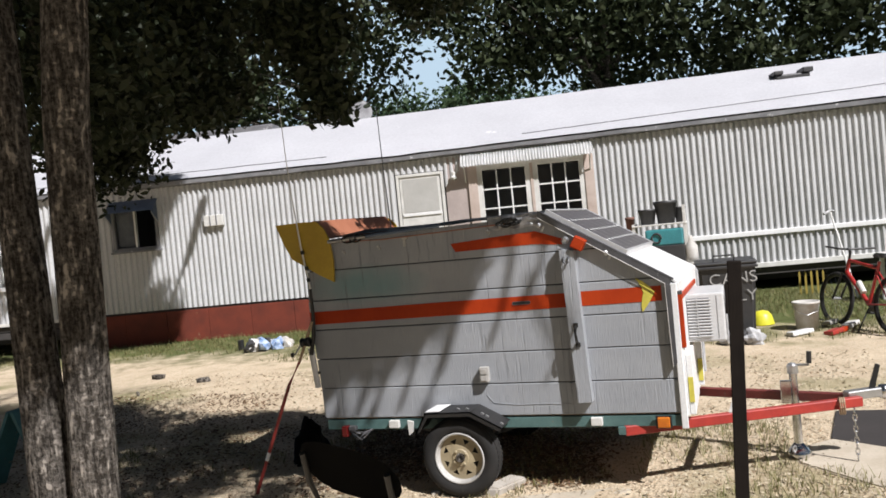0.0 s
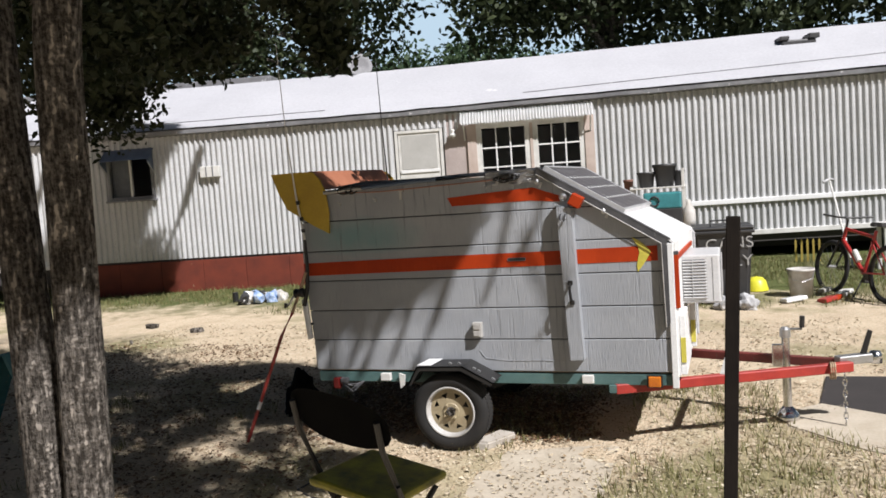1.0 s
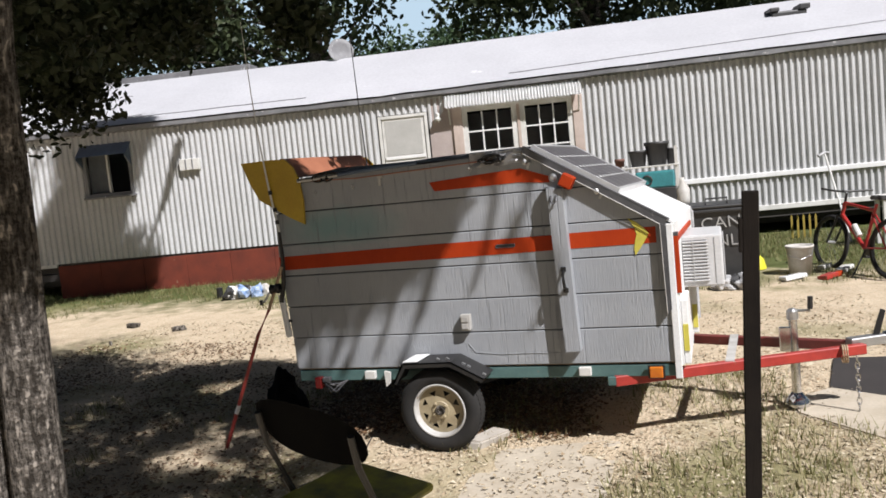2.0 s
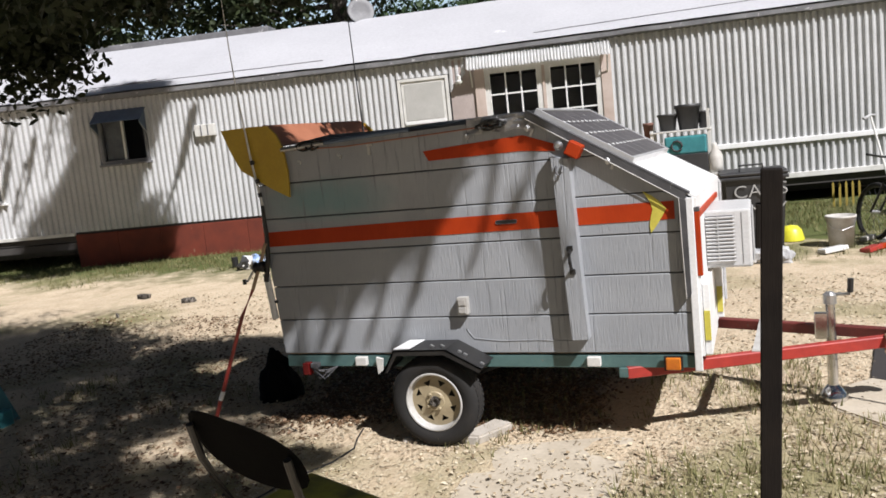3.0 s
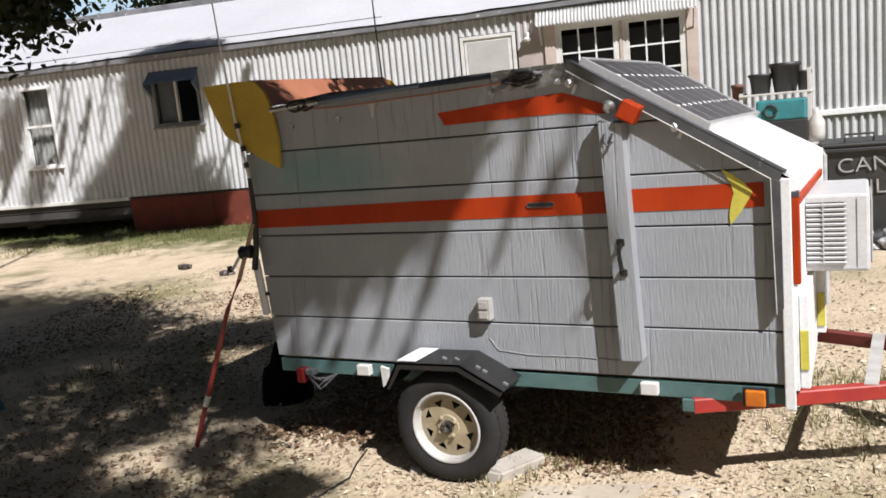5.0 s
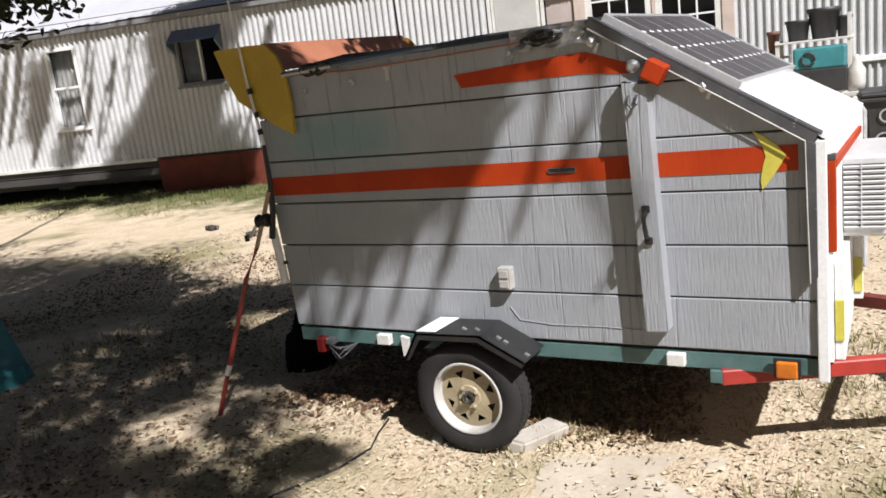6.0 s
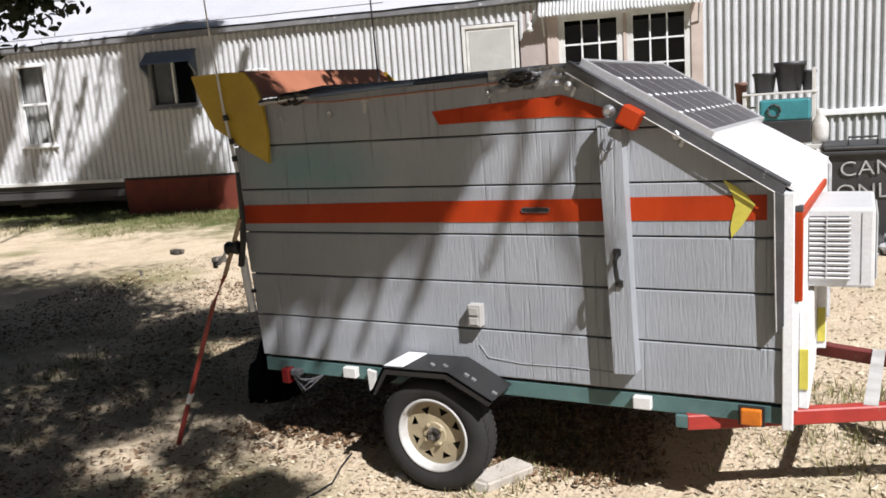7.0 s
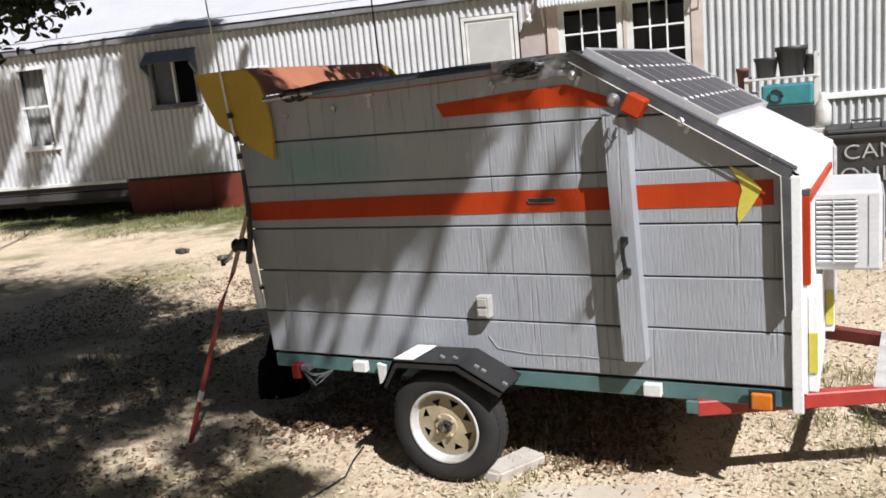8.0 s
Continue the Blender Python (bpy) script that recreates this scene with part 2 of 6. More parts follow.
CONCRETE = mat("old_concrete", (0.515, 0.452, 0.359), (0.421, 0.359, 0.273), 0.9, scale=5, fine=50, relief=0.5)
BLOCK = mat("pale_stone", (0.508, 0.467, 0.41), (0.394, 0.353, 0.303), 0.9, scale=9, fine=70, relief=0.6)
POST = mat("dark_weathered_post", (0.012, 0.010, 0.009), (0.020, 0.016, 0.013), 0.9, scale=6, stretch=(6, 6, 0.4), relief=0.5, spec=0.1)
# worn yellow vinyl; its dark olive blotches paint in the seat's part shade
SEAT_YELLOW = mat("part_shaded_yellow_vinyl", (0.38, 0.34, 0.025), (0.075, 0.072, 0.022), 0.5, scale=8, wear=(0.12, 0.12, 0.05))
BUCKET = mat("dusty_white_plastic", (0.578, 0.561, 0.527), (0.442, 0.416, 0.374), 0.5, scale=10)
SAFETY = mat("bright_yellow_plastic", (0.72, 0.68, 0.04), (0.6, 0.56, 0.04), 0.4, scale=8)
BIKE_RED = mat("red_bike_paint", (0.4, 0.028, 0.024), (0.32, 0.024, 0.024), 0.3, scale=10)
CHALK = mat("white_chalk_paint", (0.48, 0.48, 0.472), (0.272, 0.272, 0.264), 0.8, scale=18)
BLUE_BAG = mat("blue_print_plastic", (0.10, 0.22, 0.48), (0.55, 0.6, 0.66), 0.4, scale=14)
CYAN_PLASTIC = mat("turquoise_plastic", (0.065, 0.273, 0.293), (0.0455, 0.195, 0.221), 0.35, scale=8)
ROD_RED = mat("red_rod_blank", (0.252, 0.035, 0.028), (0.182, 0.028, 0.021), 0.35, scale=8)
RAG = mat("grey_cloth", (0.52, 0.52, 0.52), (0.25, 0.25, 0.26), 0.9, scale=9)
# dark tone of a shadow on the ground, painted as its own material
SHADOW_PAD = mat("ground_shadow_tone", (0.040, 0.034, 0.032), (0.028, 0.024, 0.023), 0.85, scale=3)
FLOWERPOT = mat("terracotta_brown", (0.20, 0.10, 0.075), (0.15, 0.08, 0.06), 0.8, scale=8)
OLIVE = mat("olive_stakes", (0.42, 0.32, 0.06), (0.3, 0.22, 0.05), 0.7, scale=8)


def glow_material(name, colour, strength):
    m, nt, nodes, links, bsdf = nodes_of(name)
    bsdf.inputs["Base Color"].default_value = (0, 0, 0, 1)
    bsdf.inputs["Roughness"].default_value = 1.0
    bsdf.inputs["Emission Color"].default_value = (*colour, 1)
    bsdf.inputs["Emission Strength"].default_value = strength
    return m


SKY_GLOW = glow_material("bright_sky", (0.62, 0.80, 0.95), 0.68)


# ==== mesh helpers
def thing(name, m=None, label="", category="", group="", kind=""):
    ob = new(name)
    ob.matrix_basis = m or Matrix()
    ob.empty_display_size = 0.2
    return tagged(ob, label, category, group, kind)


def part(name, bm, material, parent=None, label="", smooth=False):
    me = bpy.data.meshes.new(name)
    bm.normal_update()
    bm.to_mesh(me)
    bm.free()
    me.materials.append(material)
    if smooth:
        me.polygons.foreach_set("use_smooth", [True] * len(me.polygons))
    ob = new(name, me)
    ob.parent = parent
    return tagged(ob, label)


def box(bm, c, size, m=None, bevel=0.0):
    r = bmesh.ops.create_cube(bm, size=1.0)
    vs = r["verts"]
    bmesh.ops.scale(bm, vec=size, verts=vs)
    if bevel:
        es = list({e for v in vs for e in v.link_edges})
        out = bmesh.ops.bevel(bm, geom=es, offset=bevel, segments=2, affect="EDGES", profile=0.5)
        vs = list({v for f in out["faces"] for v in f.verts} | {v for v in vs if v.is_valid})
    if m:
        bmesh.ops.transform(bm, matrix=m, verts=vs)
    bmesh.ops.translate(bm, vec=c, verts=vs)
    return bm


def span(bm, lo, hi, bevel=0.0):
    lo, hi = Vector(lo), Vector(hi)
    return box(bm, (lo + hi) / 2, hi - lo, None, bevel)


def slab(bm, pts, lift):
    """A flat polygon of 3D points, thickened by the vector lift."""
    a = [bm.verts.new(p) for p in pts]
    b = [bm.verts.new(Vector(p) + Vector(lift)) for p in pts]
    bm.faces.new(a)
    bm.faces.new(b[::-1])
    n = len(a)
    for i in range(n):
        bm.faces.new((a[i], b[i], b[(i + 1) % n], a[(i + 1) % n]))
    bmesh.ops.recalc_face_normals(bm, faces=bm.faces)
    return bm


def tube(bm, pts, radii, seg=10, cap=True):
    pts = [Vector(p) for p in pts]
    if not isinstance(radii, (list, tuple)):
        radii = [radii] * len(pts)
    rings = []
    for i, p in enumerate(pts):
        d = (pts[min(i + 1, len(pts) - 1)] - pts[max(i - 1, 0)]).normalized()
        up = Vector((0, 0, 1)) if abs(d.z) < 0.9 else Vector((1, 0, 0))
        a = d.cross(up).normalized()
        b = d.cross(a).normalized()
        rings.append([bm.verts.new(p + (a * math.cos(6.28318 * k / seg) + b * math.sin(6.28318 * k / seg)) * radii[i]) for k in range(seg)])
    for r0, r1 in zip(rings, rings[1:]):
        for k in range(seg):
            bm.faces.new((r0[k], r0[(k + 1) % seg], r1[(k + 1) % seg], r1[k]))
    if cap:
        bm.faces.new(rings[0][::-1])
        bm.faces.new(rings[-1])
    bmesh.ops.recalc_face_normals(bm, faces=bm.faces)
    return bm


def lathe(bm, profile, m, seg=24):
    """Profile of (radius, height) turned about z, then placed by m."""
    rings = [[bm.verts.new(m @ Vector((r * math.cos(6.28318 * k / seg), r * math.sin(6.28318 * k / seg), h))) for k in range(seg)] for r, h in profile]
    for r0, r1 in zip(rings, rings[1:]):
        for k in range(seg):
            bm.faces.new((r0[k], r0[(k + 1) % seg], r1[(k + 1) % seg], r1[k]))
    return bm


def B():
    return bmesh.new()


def mesh_of(name, verts, faces, material, parent=None, label=""):
    me = bpy.data.meshes.new(name)
    me.from_pydata(verts, [], faces)
    me.materials.append(material)
    ob = new(name, me)
    ob.parent = parent
    return tagged(ob, label)


# ==== ground
def ground_z(x, y):
    rise = min(max((y - 4.0) / 5.0, 0), 1)
    z = 0.034 + 0.15 * rise * rise * (3 - 2 * rise)
    bank = min(max((-0.9 - y) / 1.3, 0), 1)
    z += 0.10 * bank * bank * (3 - 2 * bank)
    near = 1.0 if abs(x) < 14 and abs(y) < 14 else 0.0
    return z + near * (0.022 * noise.noise((x * 0.9, y * 0.9, 0)) + 0.010 * noise.noise((x * 3.5, y * 3.5, 4)))


def axis(lo, hi, step):
    core = list(np.arange(lo, hi + 1e-6, step))
    out, d = [], step
    a = hi
    while a < 260:
        d *= 1.35
        a += d
        out.append(a)
    left, d, a = [], step, lo
    while a > -260:
        d *= 1.35
        a -= d
        left.append(a)
    return left[::-1] + core + out


def build_ground():
    xs, ys = axis(-9, 7, 0.1), axis(-4.5, 9, 0.1)
    verts = [(x, y, ground_z(x, y)) for y in ys for x in xs]
    w = len(xs)
    faces = [(j * w + i, j * w + i + 1, (j + 1) * w + i + 1, (j + 1) * w + i) for j in range(len(ys) - 1) for i in range(w - 1)]
    g = mesh_of("ground", verts, faces, DIRT)
    g.data.polygons.foreach_set("use_smooth", [True] * len(g.data.polygons))
    tagged(g, "sandy dirt yard with dry straw and grass patches", "ground", kind="structure")


build_ground()
backdrop = mesh_of("backdrop", [(-230, 190, -5), (200, 190, -5), (200, 190, 75), (-230, 190, 75)], [(0, 1, 2, 3)], SKY_GLOW)
tagged(backdrop, "plain pale blue sky beyond the trees", "sky", kind="structure")


def scatter(name, n, area, make, material, label, category, seed, keep=None):
    rnd = random.Random(seed)
    verts, faces = [], []
    tries = 0
    while tries < n:
        tries += 1
        x, y = rnd.uniform(area[0], area[1]), rnd.uniform(area[2], area[3])
        if keep and not keep(x, y, rnd):
            continue
        make(verts, faces, x, y, ground_z(x, y), rnd)
    ob = mesh_of(name, verts, faces, material)
    return tagged(ob, label, category, kind="stuff")


def dead_leaf(verts, faces, x, y, z, rnd):
    a, l, w = rnd.uniform(0, 6.283), rnd.uniform(0.008, 0.026), rnd.uniform(0.004, 0.010)
    c, s = math.cos(a), math.sin(a)
    if 1.27 < x < 2.1 and y < 0.12:
        z = max(z, 0.033)
    z += 0.004 + rnd.random() * 0.012
    t = [rnd.uniform(-0.008, 0.012) for _ in range(4)]
    k = len(verts)
    for (u, v), dz in zip(((-l, 0), (0, -w), (l, 0), (0, w)), t):
        verts.append((x + c * u - s * v, y + s * u + c * v, z + dz))
    faces.append((k, k + 1, k + 2, k + 3))


def blade(verts, faces, x, y, z, rnd):
    for _ in range(3):
        a, h, w = rnd.uniform(0, 6.283), rnd.uniform(0.03, 0.09), rnd.uniform(0.003, 0.006)
        c, s = math.cos(a), math.sin(a)
        lean = rnd.uniform(0.2, 1.0) * h
        px, py = x + rnd.gauss(0, 0.02), y + rnd.gauss(0, 0.02)
        k = len(verts)
        verts.extend(((px - s * w, py + c * w, z - 0.005), (px + s * w, py - c * w, z - 0.005), (px + c * lean, py + s * lean, z + h)))
        faces.append((k, k + 1, k + 2))


def patchy(x, y):
    return noise.noise((x * 0.8 + 7, y * 0.8, 2.0))


scatter("dry_leaf_litter", 34000, (-4.5, 4.0, -2.6, 4.5), dead_leaf, DRY_LEAF, "dry brown and straw-coloured leaves scattered on dirt", "leaf litter", 3,
        lambda x, y, r: r.random() < 0.35 + 0.8 * max(0, patchy(x, y)) and not (0.2 < y < 1.2 and 0 < x < 2.3) and not (x > 3.25 and 0 < y < 2.0) and (not (1.35 < x < 2.08 and y < 0.1) or r.random() < 0.35))
# fallen oak leaves, thickened to darken and brown the ground in tree shade
scatter("brown_leaf_litter", 24000, (-4.6, 0.3, -2.6, 3.2), dead_leaf, BROWN_LEAF, "dark brown fallen oak leaves, thickened to deepen the shade under the tree", "leaf litter", 13,
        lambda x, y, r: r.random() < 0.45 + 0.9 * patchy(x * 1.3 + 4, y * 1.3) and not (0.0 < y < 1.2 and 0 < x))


# dark leaves spread here to deepen the trailer's shadow by colour
scatter("shade_leaves_under_trailer", 12000, (-0.4, 1.95, 0.02, 1.5), dead_leaf, BROWN_LEAF, "dark brown leaves added to deepen the shade under the trailer", "leaf litter", 17,
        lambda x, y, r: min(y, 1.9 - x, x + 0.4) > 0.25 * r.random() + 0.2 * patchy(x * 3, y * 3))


def flake(verts, faces, x, y, z, rnd):
    a, l, w = rnd.uniform(0, 6.283), rnd.uniform(0.005, 0.016), rnd.uniform(0.002, 0.006)
    c, s = math.cos(a), math.sin(a)
    if 1.27 < x < 2.1 and -1.2 < y < 0.12:
        z = max(z, 0.030)
    z += 0.002 + rnd.random() * 0.007
    k = len(verts)
    for u, v in ((-l, -w), (l, -w * 0.4), (l * 0.8, w), (-l * 0.7, w * 0.8)):
        verts.append((x + c * u - s * v, y + s * u + c * v, z + rnd.uniform(-0.004, 0.006)))
    faces.append((k, k + 1, k + 2, k + 3))


scatter("straw_flakes", 42000, (-1.6, 3.6, -1.3, 1.7), flake, DRY_LEAF, "fine pale straw and leaf crumbs on the dirt", "straw", 9,
        lambda x, y, r: r.random() < 0.5 + 0.7 * patchy(x * 1.7, y * 1.7) and (not (1.35 < x < 2.08 and y < 0.1) or r.random() < 0.4))
scatter("yard_grass", 26000, (-12, 8, 5.2, 9.6), blade, GRASS, "short green and yellow grass beside the home", "grass", 5,
        lambda x, y, r: patchy(x, y) + (y - 6.0) * 0.35 > r.uniform(-0.4, 0.6))
scatter("foreground_grass", 13000, (-3.0, 4.2, -2.4, 1.6), blade, GRASS_DRY, "sparse thin grass among dry leaves", "grass", 6,
        lambda x, y, r: patchy(x * 1.4, y * 1.4) + (0.5 if x > 2.05 else -0.12 if x < 0.9 else 0.05) > r.uniform(0.1, 0.8) and not (1.4 < x < 2.05 and y < 0.1) and not (x > 3.05 and y > 0.62 - 0.75 * (x - 3.05)))

# ==== mobile home, in its own frame: x along the front, y to the back, z up
HOME = Matrix.Translation((-1.94, 8.54, 0)) @ Matrix.Rotation(math.atan(0.227), 4, "Z")
home = thing("mobile_home", HOME, "long white single-wide mobile home with ribbed metal siding", "mobile home")
S0, S1, EAVE, DEEP = -14.0, 11.0, 3.04, 4.3
PITCH = 0.105


def ribbed(s0, s1, z0, z1, y=-0.03, amp=0.036, ragged=None):
    bm = B()
    n = max(2, int(round((s1 - s0) / PITCH)))
    prof = ((0.0, 0.05), (0.09, 0.7), (0.20, 1.0), (0.42, 1.0), (0.53, 0.7), (0.62, 0.05), (0.72, -0.05), (0.90, -0.05))
    cols = []
    for i in range(n):
        for f, a in prof:
            cols.append((s0 + (i + f) * (s1 - s0) / n, a))
    cols.append((s1, 0.0))
    prev = None
    for s, a in cols:
        lo = z0 + (ragged(s) if ragged else 0)
        p = (bm.verts.new((s, y + 0.012 - a * amp, lo)), bm.verts.new((s, y + 0.012 - a * amp, z1)))
        if prev:
            bm.faces.new((prev[0], p[0], p[1], prev[1]))
        prev = p
    return bm


# openings: s0, s1, z0, z1
LWIN, WIN, DOOR, FRENCH = (-8.70, -8.08, 1.40, 2.78), (-6.08, -5.22, 1.90, 2.74), (-0.74, 0.04, 0.76, 2.72), (0.50, 2.60, 0.76, 2.78)
RWIN_END = 2.62


def lift_at(s):
    """The eave climbs a little towards the right-hand end."""
    return 0.013 * max(0.0, s + 1.0)


def panel_strip(s0, s1, z0, z1):
    w = s1 - s0
    k = max(1, round(w / 1.05))
    for i in range(k):
        a, b = s0 + w * i / k, s0 + w * (i + 1) / k
        part("siding_panel", ribbed(a + 0.002, b - 0.002, z0, z1 + (lift_at(a) if z1 == EAVE else 0.0), -0.03 - 0.003 * (i % 2)), METAL_WHITE, home)


BOT = 0.76
panel_strip(S0, LWIN[0], BOT, EAVE)
panel_strip(LWIN[0], LWIN[1], BOT, LWIN[2])
panel_strip(LWIN[0], LWIN[1], LWIN[3], EAVE)
panel_strip(LWIN[1], WIN[0], BOT, EAVE)
panel_strip(WIN[0], WIN[1], BOT, WIN[2])
panel_strip(WIN[0], WIN[1], WIN[3], EAVE)
panel_strip(WIN[1], DOOR[0] - 0.05, BOT, EAVE)
panel_strip(DOOR[0] - 0.05, DOOR[1] + 0.05, DOOR[3] + 0.04, EAVE)
part("torn_panel", ribbed(0.09, 0.50, 2.46, EAVE, -0.035, 0.026, lambda s: 0.42 * max(0, (s - 0.1) / 0.4) + 0.05 * noise.noise((s * 23, 0, 0))), METAL_WHITE, home, "torn ribbed metal sheet with jagged edge")
panel_strip(FRENCH[0], FRENCH[1], FRENCH[3], EAVE)
panel_strip(RWIN_END, S1, 1.20, EAVE)
RIGHT_BOT = 0.66
k = 8
for i in range(k):
    a, b = RWIN_END + (S1 - RWIN_END) * i / k, RWIN_END + (S1 - RWIN_END) * (i + 1) / k
    part("lower_panel", ribbed(a + 0.002, b - 0.002, RIGHT_BOT, 1.12, -0.02), METAL_WHITE, home)
part("belt_trim", span(B(), (RWIN_END, -0.075, 1.12), (S1, 0.0, 1.20), 0.008), WHITE, home, "white horizontal trim board")
part("bottom_trim", span(B(), (RWIN_END, -0.07, 0.58), (S1, 0.0, 0.66), 0.006), OLD_WHITE, home)
part("bottom_trim", span(B(), (S0, -0.06, 0.70), (-6.84, 0.0, 0.76), 0.006), OLD_WHITE, home)


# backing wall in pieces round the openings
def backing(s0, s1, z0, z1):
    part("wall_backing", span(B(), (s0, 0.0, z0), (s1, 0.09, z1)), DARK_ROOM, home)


cuts = [S0, LWIN[0], LWIN[1], WIN[0], WIN[1], DOOR[0], DOOR[1], FRENCH[0], FRENCH[1], S1]
holes = {LWIN[0]: LWIN, WIN[0]: WIN, DOOR[0]: DOOR, FRENCH[0]: FRENCH}
for a, b in zip(cuts, cuts[1:]):
    if a in holes:
        o = holes[a]
        if o[2] > 0.8:
            backing(a, b, 0.6, o[2])
        backing(a, b, o[3], EAVE)
    else:
        backing(a, b, 0.6, EAVE)
part("back_wall", span(B(), (S0, DEEP - 0.1, 0.6), (S1, DEEP, EAVE)), METAL_WHITE, home)
for s in (S0, S1 - 0.1):
    part("end_wall", span(B(), (s, 0.09, 0.6), (s + 0.1, DEEP - 0.1, EAVE)), METAL_WHITE, home)
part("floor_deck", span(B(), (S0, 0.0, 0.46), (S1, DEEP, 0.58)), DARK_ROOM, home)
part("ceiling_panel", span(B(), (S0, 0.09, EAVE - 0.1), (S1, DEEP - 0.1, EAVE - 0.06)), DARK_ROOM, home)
RIDGE = 4.13
bm = B()
n = 60
for j, (y, z) in enumerate(((-0.16, EAVE + 0.05), (0.0, EAVE + 0.13), (1.0, 3.64), (2.15, RIDGE), (3.3, 3.64), (DEEP + 0.16, EAVE + 0.05))):
    row = []
    for i in range(n + 1):
        s = S0 - 0.1 + (S1 - S0 + 0.2) * i / n
        wob = 0.012 * noise.noise((s * 0.9, y, 3)) if 0 < j < 5 else 0.02 * noise.noise((s * 2.5, 0, 8))
        row.append(bm.verts.new((s, y, z + wob + lift_at(s))))
    if j:
        for i in range(n):
            bm.faces.new((last[i], last[i + 1], row[i + 1], row[i]))
    last = row
roof = part("roof", bm, ROOF_WHITE, home, "white-coated metal roof with dull patches")
for s in (S0, S1):
    bm = B()
    slab(bm, [(s, 0, EAVE), (s, DEEP, EAVE), (s, DEEP, 3.15), (s, 2.15, RIDGE - 0.03), (s, 0, 3.15)], (0.05 if s < 0 else -0.05, 0, 0))
    part("gable", bm, METAL_WHITE, home)
bm = B()
n = 60
cols = []
for i in range(n + 1):
    s = S0 - 0.1 + (S1 - S0 + 0.2) * i / n
    e, w = lift_at(s), 0.014 * noise.noise((s * 3.1, 5, 0))
    cols.append([bm.verts.new((s, y, z + e)) for y, z in ((-0.14, EAVE - 0.045 + w), (-0.14, EAVE + 0.03), (-0.02, EAVE + 0.035), (-0.02, EAVE - 0.07))])
for c0, c1 in zip(cols, cols[1:]):
    for k in range(4):
        bm.faces.new((c0[k], c0[(k + 1) % 4], c1[(k + 1) % 4], c1[k]))
bm.faces.new(cols[0])
bm.faces.new(cols[-1][::-1])
bmesh.ops.recalc_face_normals(bm, faces=bm.faces)
part("eave_trim", bm, GREY_TRIM, home, "dark grey eave trim")
bm = B()
for s0, s1, y, dy in ((-13.0, -2.0, 0.05, 0.05), (1.5, 10.8, 0.1, 0.35), (-6.0, -5.0, 0.05, 0.12)):
    pts = []
    m_ = 30
    for i in range(m_ + 1):
        s = s0 + (s1 - s0) * i / m_
        yy = y + dy * i / m_
        pts.append((s, yy, EAVE + 0.13 + 0.51 * yy + 0.008 * noise.noise((s * 3, 1, 1)) + 0.006 + lift_at(s)))
    tube(bm, pts, 0.006, 5)
part("roof_seam", bm, GREY_TRIM, home)
part("ridge_cap", span(B(), (-13.0, 2.2, 3.95), (-3.6, 2.7, 4.25), 0.02), GREY_TRIM, home, "weathered grey raised roof section")
roof_vent = part("roof_vent", span(B(), (6.15, 1.25, 3.80), (6.75, 1.65, 3.93), 0.03), BLACK_PLASTIC, home, "dark low roof vent box")
part("vent_flap", span(B(), (6.12, 1.22, 3.93), (6.28, 1.6, 4.0), 0.015), BLACK_PLASTIC, roof_vent)
part("vent_flap", span(B(), (6.62, 1.22, 3.93), (6.80, 1.6, 4.02), 0.015), BLACK_PLASTIC, roof_vent)
# satellite dish on the ridge
dish = part("satellite_dish", lathe(B(), [(0.0, 0.0), (0.09, 0.008), (0.18, 0.035), (0.25, 0.07), (0.255, 0.075), (0.25, 0.08), (0.17, 0.045), (0.0, 0.012)], Matrix.Translation((-1.75, 2.2, 4.26)) @ pose(0, 0, 0, 75, 0, 25)), GREY_TRIM, home, "small pale satellite dish", True)
part("dish_mast", tube(B(), [(-1.7, 2.3, 4.1), (-1.7, 2.28, 4.4)], 0.02), STEEL, dish)

# skirting
for i in range(9):
    a, b = -6.83 + i * 0.8, -6.83 + (i + 1) * 0.8
    part("skirt_board", span(B(), (a + 0.003, -0.045 - 0.004 * (i % 2), 0.04), (b - 0.003, -0.015, 0.72), 0.004), BARN_RED, home)
part("skirt_board", span(B(), (0.38, -0.04, 0.05), (RWIN_END + 1.0, -0.015, 0.70)), BARN_RED, home)
for s in (-12.5, -10.2, -8.0, 4.6, 6.9, 9.2):
    for y in (1.5, 3.4):
        part("pier", span(B(), (s - 0.2, y, 0.0), (s + 0.2, y + 0.4, 0.46), 0.01), CONCRETE, home)
part("chassis_beam", span(B(), (S0, 0.9, 0.28), (S1, 1.0, 0.46)), BLACK, home)
part("rear_skirt", span(B(), (S0, DEEP - 0.04, 0.0), (S1, DEEP, 0.6)), BARN_RED, home)


def frame_of(s0, s1, z0, z1, w, y0, y1, material, parent, name="window_frame"):
    bm = B()
    span(bm, (s0 - w, y0, z0 - w), (s0, y1, z1 + w), 0.004)
    span(bm, (s1, y0, z0 - w), (s1 + w, y1, z1 + w), 0.004)
    span(bm, (s0, y0, z1), (s1, y1, z1 + w), 0.004)
    span(bm, (s0, y0, z0 - w), (s1, y1, z0), 0.004)
    return part(name, bm, material, parent)


def glass(s0, s1, z0, z1, y, parent):
    g = part("pane", span(B(), (s0, y, z0), (s1, y + 0.005, z1)), GLASS, parent)
    g.visible_shadow = False
    return g


# tall window with curtain
w1 = frame_of(LWIN[0] + 0.04, LWIN[1] - 0.04, LWIN[2] + 0.04, LWIN[3] - 0.04, 0.05, -0.07, 0.02, WHITE, home, "window")
